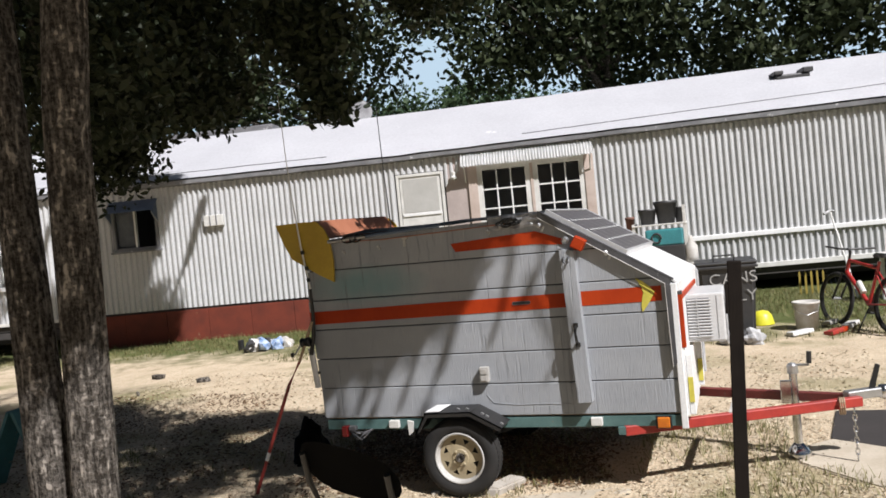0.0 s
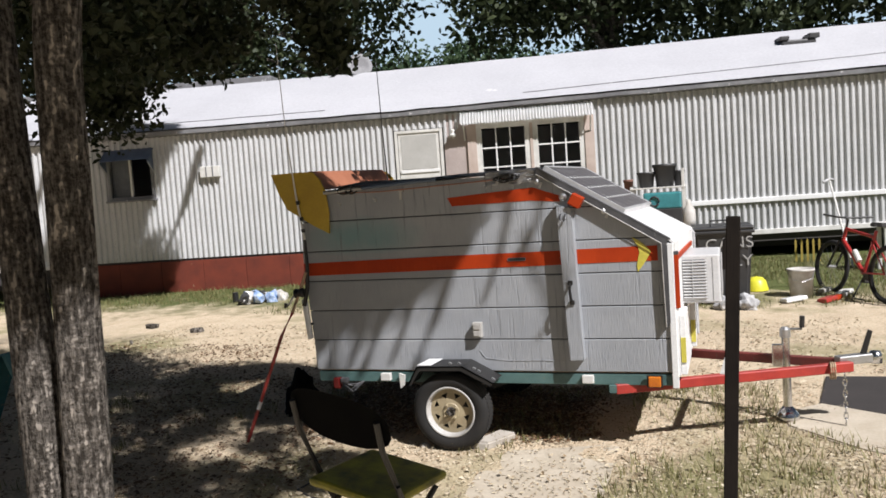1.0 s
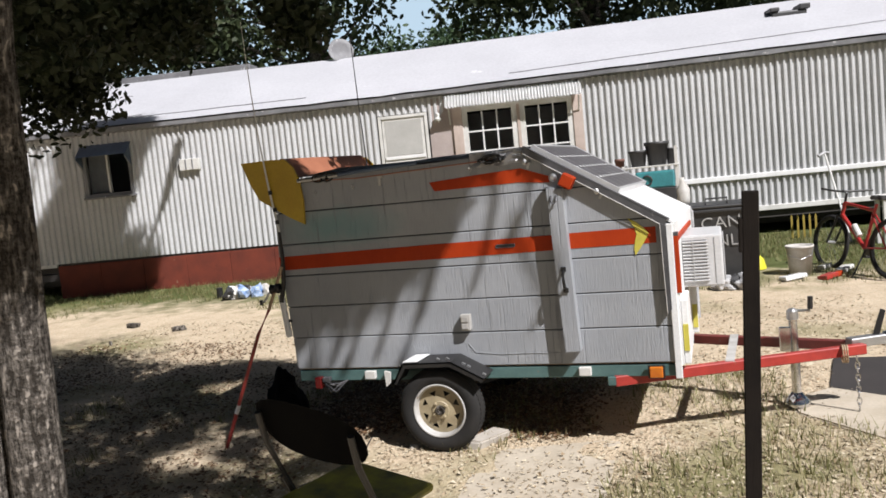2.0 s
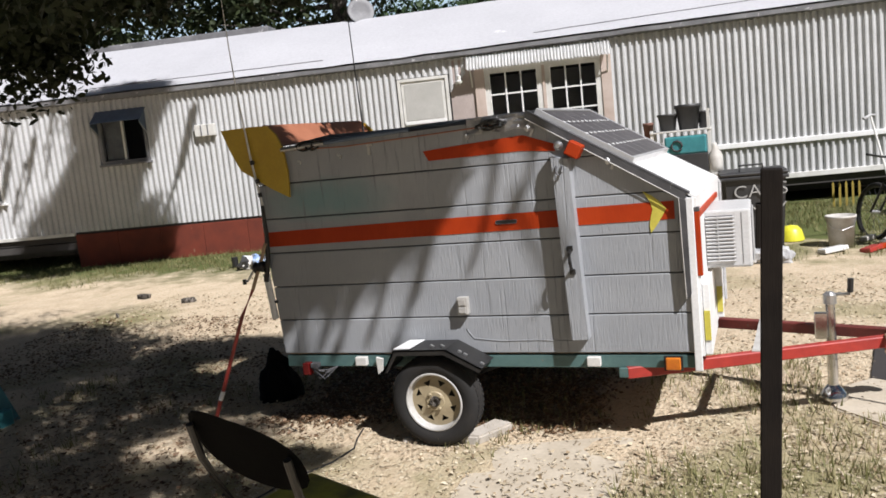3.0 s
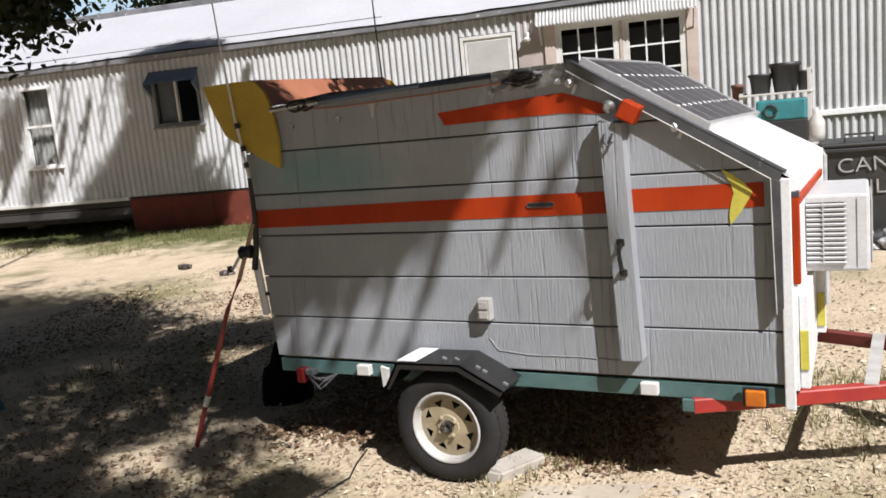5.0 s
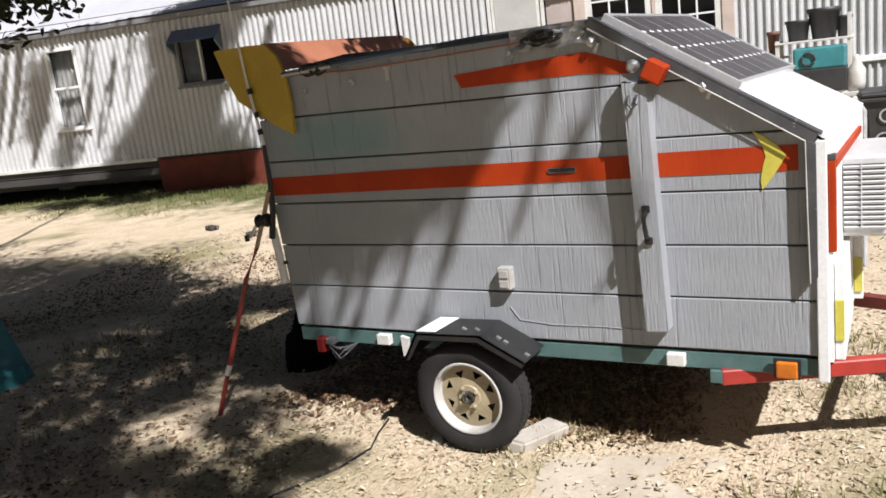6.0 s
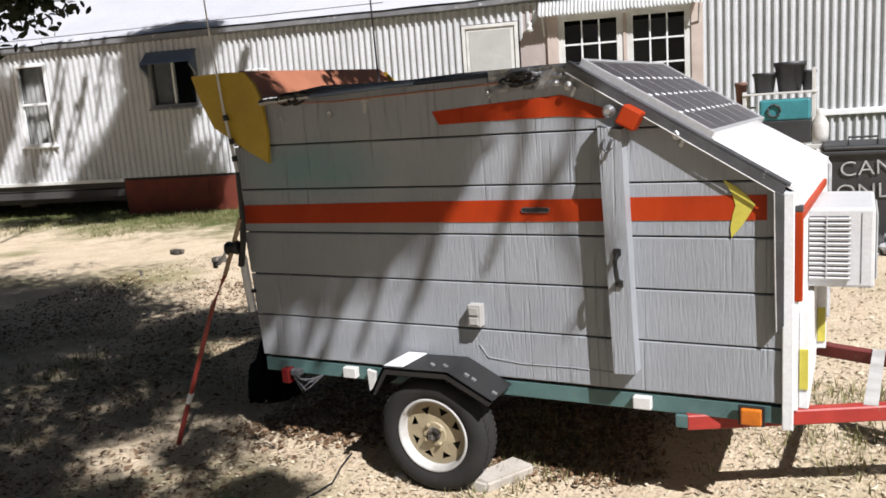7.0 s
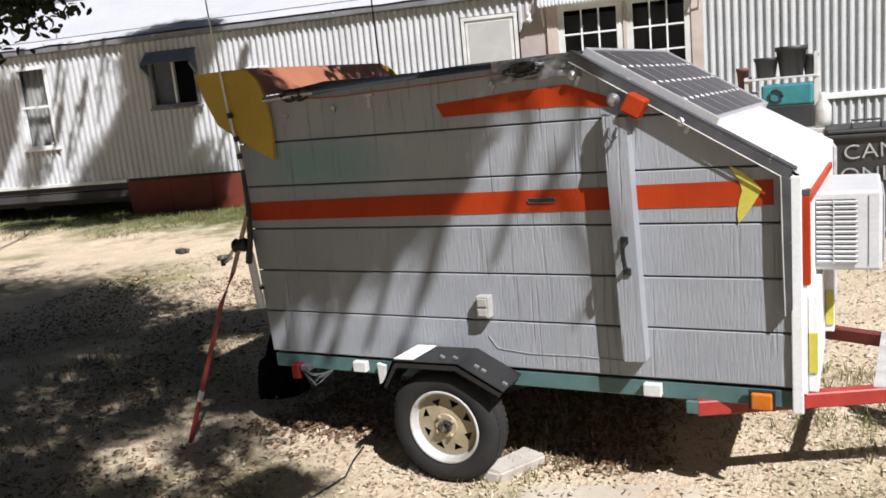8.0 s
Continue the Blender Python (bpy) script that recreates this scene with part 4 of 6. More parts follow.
for j in range(4):
    rnd = random.Random(j)
    tube(bm, [(0.22, -0.03, 0.44), (0.27 + 0.02 * j, -0.05 - 0.01 * j, 0.40 + rnd.uniform(-0.03, 0.04)), (0.33, -0.03, 0.38 + rnd.uniform(-0.03, 0.05)), (0.38, 0.0, 0.44)], 0.004, 5)
box(bm, (0.25, -0.03, 0.455), (0.05, 0.04, 0.03), None, 0.004)
part("loose_wires", bm, DARK_TRIM, tl)
# fenders
for y0, y1, near in ((-0.215, -0.005, True), (W + 0.005, W + 0.215, False)):
    out = [(0.777, 0.465), (0.850, 0.590), (1.155, 0.596), (1.350, 0.492)]
    inn = [(0.790, 0.465), (0.857, 0.582), (1.150, 0.587), (1.340, 0.487)]
    bm = B()
    slab(bm, [(x, y0, z) for x, z in out + inn[::-1]], (0, y1 - y0, 0))
    lip = y0 if near else y1 - 0.006
    slab(bm, [(0.777, lip, 0.465), (0.850, lip, 0.590), (1.155, lip, 0.596), (1.350, lip, 0.492), (1.332, lip, 0.468), (1.142, lip, 0.566), (0.868, lip, 0.561), (0.805, lip, 0.465)], (0, 0.006, 0))
    fd = part("fender", bm, BLACK, trailer, "black angular steel fender")
    if near:
        part("fender_plate", slab(B(), [(0.852, y0 + 0.01, 0.5945), (0.945, y0 + 0.01, 0.5965), (0.96, y1 - 0.01, 0.5965), (0.868, y1 - 0.01, 0.5945)], (0, 0, 0.004)), WHITE, fd, "white worn patch on fender top")
        bm = B()
        for x, z in ((1.06, 0.600), (1.12, 0.600), (1.215, 0.569), (1.245, 0.553), (1.335, 0.504)):
            part("bolt", box(B(), (x, y0 + 0.06, z), (0.022, 0.016, 0.012), pose(0, 0, 0, 0, 30, 0), 0.002), STEEL, fd)


def wheel(y, face):
    """A trailer wheel, its outer face towards face * y."""
    hub = Matrix.Translation((1.04, y, 0.288)) @ (Matrix.Rotation(radians(90), 4, "X") if face < 0 else Matrix.Rotation(radians(-90), 4, "X"))
    w = thing("wheel", None)
    w.parent = trailer
    prof = [(0.158, 0.055), (0.175, 0.066), (0.203, 0.074), (0.228, 0.068), (0.243, 0.056), (0.252, 0.04), (0.2535, 0.014), (0.249, 0.011), (0.2535, 0.008), (0.2545, -0.008), (0.249, -0.011), (0.2535, -0.014), (0.252, -0.04), (0.243, -0.056), (0.228, -0.068), (0.205, -0.074), (0.175, -0.066), (0.158, -0.055), (0.15, 0.0), (0.158, 0.055)]
    tyre = part("tyre", lathe(B(), prof, hub, 56), RUBBER, w, "worn black trailer tyre", True)
    bm = B()
    for k in range(56):
        a = 6.28318 * k / 56
        for side in (-1, 1):
            box(bm, hub @ Vector((0.252 * math.cos(a + 0.03 * side), 0.252 * math.sin(a + 0.03 * side), side * 0.033)), (0.006, 0.018, 0.022), (hub.to_3x3().to_4x4() @ Matrix.Rotation(a, 4, "Z")))
    tagged(part("tread_block", bm, RUBBER, tyre), kind="stuff")
    rim = part("rim", lathe(B(), [(0.160, 0.050), (0.165, 0.060), (0.160, 0.066), (0.151, 0.060), (0.149, 0.035), (0.146, 0.020), (0.140, 0.016)], hub, 48), DULL_WHITE, w, "dull white painted outer rim", True)
    # spoked disc: eight wedge openings between an inner and an outer ring
    bm = B()
    def ringv(r, h, a):
        return hub @ Vector((r * math.cos(a), r * math.sin(a), h))
    N = 8
    for k in range(N):
        a0 = 6.28318 * k / N
        am_, hw = a0 + 3.14159 / N, 3.14159 / N
        tri_ = [ringv(0.086, 0.030, am_), ringv(0.118, 0.024, am_ + hw * 0.50), ringv(0.118, 0.024, am_ - hw * 0.50)]
        o = [ringv(0.146, 0.018, a0 + 2 * hw * f) for f in (0, 0.25, 0.5, 0.75, 1)]
        i_ = [ringv(0.055, 0.034, a0 + 2 * hw * f) for f in (0, 0.5, 1)]
        V = lambda p: bm.verts.new(p)
        t0, t1, t2 = map(V, tri_)
        O = [V(p) for p in o]
        I = [V(p) for p in i_]
        for f in ((I[0], t0, t2, O[0]), (O[0], t2, O[1]), (O[1], t2, t1, O[3], O[2]), (O[3], t1, O[4]), (O[4], t1, t0, I[2]), (I[0], I[1], t0), (I[1], I[2], t0)):
            try:
                bm.faces.new(f)
            except ValueError:
                pass
    bmesh.ops.remove_doubles(bm, verts=bm.verts, dist=0.0008)
    bmesh.ops.recalc_face_normals(bm, faces=bm.faces)
    lathe(bm, [(0.055, 0.034), (0.050, 0.040), (0.030, 0.040)], hub, 24)
    part("spoked_disc", bm, RIM, w, "cream spoked wheel disc")
    part("back_plate", lathe(B(), [(0.0, -0.02), (0.136, -0.02), (0.146, 0.0)], hub, 24), BLACK, w)
    part("hub_cap", lathe(B(), [(0.030, 0.036), (0.027, 0.056), (0.022, 0.060), (0.012, 0.052), (0.0, 0.052)], hub, 20), BARK, w, "rusty cream hub", True)
    for k in range(4):
        a = 0.6 + 1.5708 * k
        part("lug_nut", lathe(B(), [(0.009, 0.036), (0.009, 0.05), (0.005, 0.053), (0.0, 0.053)], hub @ Matrix.Translation((0.046 * math.cos(a), 0.046 * math.sin(a), 0)), 6), RIM, w)


wheel(-0.108, -1)
wheel(W + 0.108, 1)
# tongue
def beam(p, q, w, h):
    p, q = Vector(p), Vector(q)
    d = (q - p).normalized()
    n = Vector((0, 0, 1)).cross(d) * (w / 2)
    u = Vector((0, 0, h / 2))
    bm = B()
    slab(bm, [p - n - u, p + n - u, p + n + u, p - n + u], q - p)
    bmesh.ops.bevel(bm, geom=bm.edges[:], offset=0.005, segments=1, affect="EDGES")
    return bm


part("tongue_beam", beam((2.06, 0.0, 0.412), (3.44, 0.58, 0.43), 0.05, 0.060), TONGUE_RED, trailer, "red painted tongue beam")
part("tongue_beam", beam((2.0, W + 0.04, 0.40), (3.40, 0.66, 0.43), 0.05, 0.060), SHADED_RED, trailer, "red tongue beam, its shade painted as darker red")
part("brace_strap", slab(B(), [(2.665, 0.25, 0.447), (2.715, 0.25, 0.447), (2.755, 0.96, 0.447), (2.705, 0.96, 0.447)], (0, 0, 0.006)), DULL_WHITE, trailer, "pale flat strap across the tongue beams")
cp = part("coupler", beam((3.36, 0.62, 0.455), (3.56, 0.70, 0.462), 0.07, 0.055), STEEL, trailer, "galvanised ball coupler with raised latch")
part("ball_socket", lathe(B(), [(0.0, 0.05), (0.03, 0.045), (0.042, 0.015), (0.04, -0.03), (0.0, -0.03)], Matrix.Translation((3.59, 0.71, 0.455)), 16), CHROME, cp, "", True)
part("latch_lever", slab(B(), [(3.50, 0.68, 0.48), (3.535, 0.68, 0.48), (3.575, 0.68, 0.63), (3.55, 0.68, 0.64)], (0, 0.02, 0)), BLACK, cp)
jk = part("tongue_jack", tube(B(), [(3.07, 0.72, 0.12), (3.07, 0.72, 0.60)], 0.027, 12), CHROME, trailer, "bright swivel tongue jack")
part("jack_foot", lathe(B(), [(0.0, 0.03), (0.055, 0.03), (0.075, 0.05), (0.075, 0.075), (0.03, 0.13), (0.0, 0.13)], Matrix.Translation((3.07, 0.72, 0.0)), 16), CHROME, jk, "", True)
part("jack_bracket", span(B(), (2.985, 0.67, 0.40), (3.05, 0.70, 0.55), 0.006), CHROME, jk)
part("jack_head", lathe(B(), [(0.0, 0.0), (0.035, 0.0), (0.035, 0.05), (0.02, 0.065), (0.0, 0.065)], Matrix.Translation((3.07, 0.72, 0.59)), 12), STEEL, jk)
part("jack_crank", tube(B(), [(3.07, 0.72, 0.64), (3.17, 0.70, 0.645), (3.17, 0.70, 0.66)], 0.009, 6), STEEL, jk)
part("crank_grip", tube(B(), [(3.17, 0.70, 0.655), (3.175, 0.70, 0.73)], 0.016, 8), BLACK, jk)
bm = B()
for k in range(3):
    tube(bm, [(3.31 + 0.012 * k, 0.50 + 0.04 * math.cos(a * 0.6283), 0.42 + 0.05 * math.sin(a * 0.6283)) for a in range(11)], 0.006, 5)
part("tie_cord", bm, WOOD, trailer, "tan cord wound round the tongue")
bm = B()
for k in range(9):
    z = 0.36 - k * 0.036
    tube(bm, [(3.40 + (0.012 * math.cos(a * 0.785) if k % 2 else 0), 0.60 + (0 if k % 2 else 0.012 * math.cos(a * 0.785)), z + 0.024 * math.sin(a * 0.785)) for a in range(9)], 0.0045, 5)
part("safety_chain", bm, CHROME, trailer, "hanging bright safety chain")

# things carried on the trailer
slope = Vector((2.43 - 1.655, 0, 1.298 - 1.775)).normalized()
tilt = math.degrees(math.atan2(-slope.z, slope.x))
PANEL = Matrix.Translation((1.672, 0.035, 1.763)) @ pose(0, 0, 0, 1.0, tilt, 0) @ pose(0, 0, 0, 0, 0, -2.5)
solar = thing("solar_panel", PANEL, "dark framed solar panel lying on sloping trailer roof", "solar panel")
PL, PW = 0.565, 1.16
part("cell_sheet", span(B(), (0.02, 0.02, 0.012), (PL - 0.02, PW - 0.02, 0.040)), SOLAR, solar)
bm = B()
for lo, hi in (((0, 0, 0), (PL, 0.018, 0.046)), ((0, PW - 0.018, 0), (PL, PW, 0.046)), ((0, 0.018, 0), (0.018, PW - 0.018, 0.046)), ((PL - 0.018, 0.018, 0), (PL, PW - 0.018, 0.046))):
    span(bm, lo, hi, 0.002)
part("panel_frame", bm, ALU, solar, "silver aluminium frame")
for i in range(1, 4):
    bm = B()
    for k in range(12):
        y = 0.06 + (PW - 0.12) * k / 11
        x = 0.02 + (PL - 0.04) * i / 4
        slab(bm, [(x - 0.011, y, 0.0406), (x, y - 0.022, 0.0406), (x + 0.011, y, 0.0406), (x, y + 0.022, 0.0406)], (0, 0, 0.001))
    tagged(part("cell_gap_row", bm, WHITE, solar), kind="stuff")
bm = B()
for k in range(1, 6):
    y = PW * k / 6
    span(bm, (0.02, y - 0.0008, 0.0395), (PL - 0.02, y + 0.0008, 0.0405))
part("busbar", bm, AC_WHITE, solar)

AC = (2.458, 0.33, 0.880)
ac = thing("air_conditioner", Matrix.Translation(AC), "white window air conditioner set in trailer front", "air conditioner")
AW, AD, AH = 0.235, 0.50, 0.305
part("casing", span(B(), (0, 0.0, 0), (AW, AD, AH), 0.012), AC_WHITE, ac)
part("louvre_recess", span(B(), (0.012, -0.004, 0.03), (AW * 0.62, 0.002, AH - 0.03)), AC_GREY, ac)
for i in range(13):
    z = 0.036 + i * 0.019
    part("louvre", box(B(), (0.012 + AW * 0.30, -0.008, z), (AW * 0.60, 0.009, 0.009), pose(0, 0, 0, 25, 0, 0)), AC_WHITE, ac)
part("casing_seam", span(B(), (AW * 0.80, -0.002, 0.02), (AW * 0.81, 0.003, AH - 0.02)), AC_GREY, ac)
part("louvre_bar", span(B(), (AW * 0.3, -0.016, 0.03), (AW * 0.315, -0.010, AH - 0.03)), AC_WHITE, ac)
part("rear_grille", span(B(), (AW, 0.03, 0.03), (AW + 0.004, AD - 0.03, AH - 0.03)), AC_GREY, ac)
for i in range(10):
    y = 0.05 + i * 0.042
    part("grille_bar", span(B(), (AW + 0.002, y, 0.03), (AW + 0.009, y + 0.008, AH - 0.03)), AC_WHITE, ac)

# ==== trees
def leaves(blobs, size, seed, per=26, spread=0.28, flat=0.5):
    """Leaves in clumps. blobs: centre, radii, number of clumps. Returns verts, faces and the clump centres."""
    rng = np.random.default_rng(seed)
    cs = []
    sp = []
    for c, r, n, *own in blobs:
        sp += [own[0] if own else spread] * (n * per)
        d = rng.normal(size=(n, 3))
        d /= np.linalg.norm(d, axis=1)[:, None]
        d *= rng.uniform(0.15, 1.0, (n, 1)) ** 0.45
        cs.append(np.array(c) + d * np.array(r))
    cs = np.vstack(cs)
    p = np.repeat(cs, per, axis=0) + np.clip(rng.normal(size=(len(cs) * per, 3)), -1.7, 1.7) * np.array(sp)[:, None] * np.array((1, 1, 0.75))
    n = len(p)
    a = rng.normal(size=(n, 3))
    a /= np.linalg.norm(a, axis=1)[:, None]
    b = rng.normal(size=(n, 3))
    b -= a * (a * b).sum(1)[:, None]
    b /= np.linalg.norm(b, axis=1)[:, None]
    l = size * rng.uniform(0.6, 1.3, (n, 1))
    w = l * flat
    k = np.cross(a, b) * l * 0.18
    v = np.stack([p - a * l, p - a * l * 0.35 - b * w + k, p + a * l * 0.45 - b * w * 0.8 + k, p + a * l, p + a * l * 0.45 + b * w * 0.8 + k, p - a * l * 0.35 + b * w + k], axis=1).reshape(-1, 3)
    f = np.arange(6 * n).reshape(-1, 6)
    return v.tolist(), f.tolist(), cs


def limb(p, q, r0, r1, rnd, sag=0.3, seg=7, steps=7):
    p, q = Vector(p), Vector(q)
    pts, rad = [], []
    off = Vector((rnd.uniform(-1, 1), rnd.uniform(-1, 1), rnd.uniform(0, 1))) * sag
    for i in range(steps + 1):
        t = i / steps
        pts.append(p.lerp(q, t) + off * math.sin(t * 3.1416) * (q - p).length * 0.25)
        rad.append(r0 + (r1 - r0) * t)
    return pts, rad


def trunk_mesh(pts, radii, seed, seg=22):
    """A trunk with uneven, furrowed sides."""
    bm = B()
    n = 46
    rings = []
    for i in range(n + 1):
        t = i / n * (len(pts) - 1)
        k = min(int(t), len(pts) - 2)
        c = Vector(pts[k]).lerp(Vector(pts[k + 1]), t - k)
        r = radii[k] + (radii[k + 1] - radii[k]) * (t - k)
        ring = []
        for j in range(seg):
            a = 6.28318 * j / seg
            d = Vector((math.cos(a), math.sin(a), 0))
            ring.append(bm.verts.new(c + d * (r * (1 + 0.07 * noise.noise((d.x * 2 + seed, d.y * 2, c.z * 1.2)) + 0.035 * noise.noise((d.x * 9 + seed, d.y * 9, c.z * 2.2))))))
        rings.append(ring)
    for r0, r1 in zip(rings, rings[1:]):
        for j in range(seg):
            bm.faces.new((r0[j], r0[(j + 1) % seg], r1[(j + 1) % seg], r1[j]))
    bm.faces.new(rings[-1])
    return bm


def tree(name, label, trunks, blobs, size, seed, leaf, per=26, spread=0.28, limbs=24, limb_r=0.05, boughs=()):
    rnd = random.Random(seed)
    t = thing(name, Matrix(), label, "tree")
    tops = []
    for i, (pts, radii) in enumerate(trunks):
        part("trunk", trunk_mesh(pts, radii, seed + i), BARK, t, "", True)
        tops.append(pts)
    v, f, cs = leaves(blobs, size, seed, per, spread)
    order = list(range(len(cs)))
    rnd.shuffle(order)
    made = 0
    for k in order:
        pts = rnd.choice(tops)
        if made == limbs or (Vector(pts[-1]) - Vector(cs[k])).length > 4.2:
            continue
        made += 1
        p = Vector(pts[-1]).lerp(Vector(pts[-2]), rnd.uniform(0, 0.55))
        part("limb", tube(B(), *limb(p, cs[k], limb_r * rnd.uniform(0.7, 1.3), 0.008, rnd), 7), BARK, t)
    for pts, r0, r1 in boughs:
        part("limb", tube(B(), pts, [r0 + (r1 - r0) * i / (len(pts) - 1) for i in range(len(pts))], 7), BARK, t)
    mesh_of("crown", v, f, leaf, t)
    return t


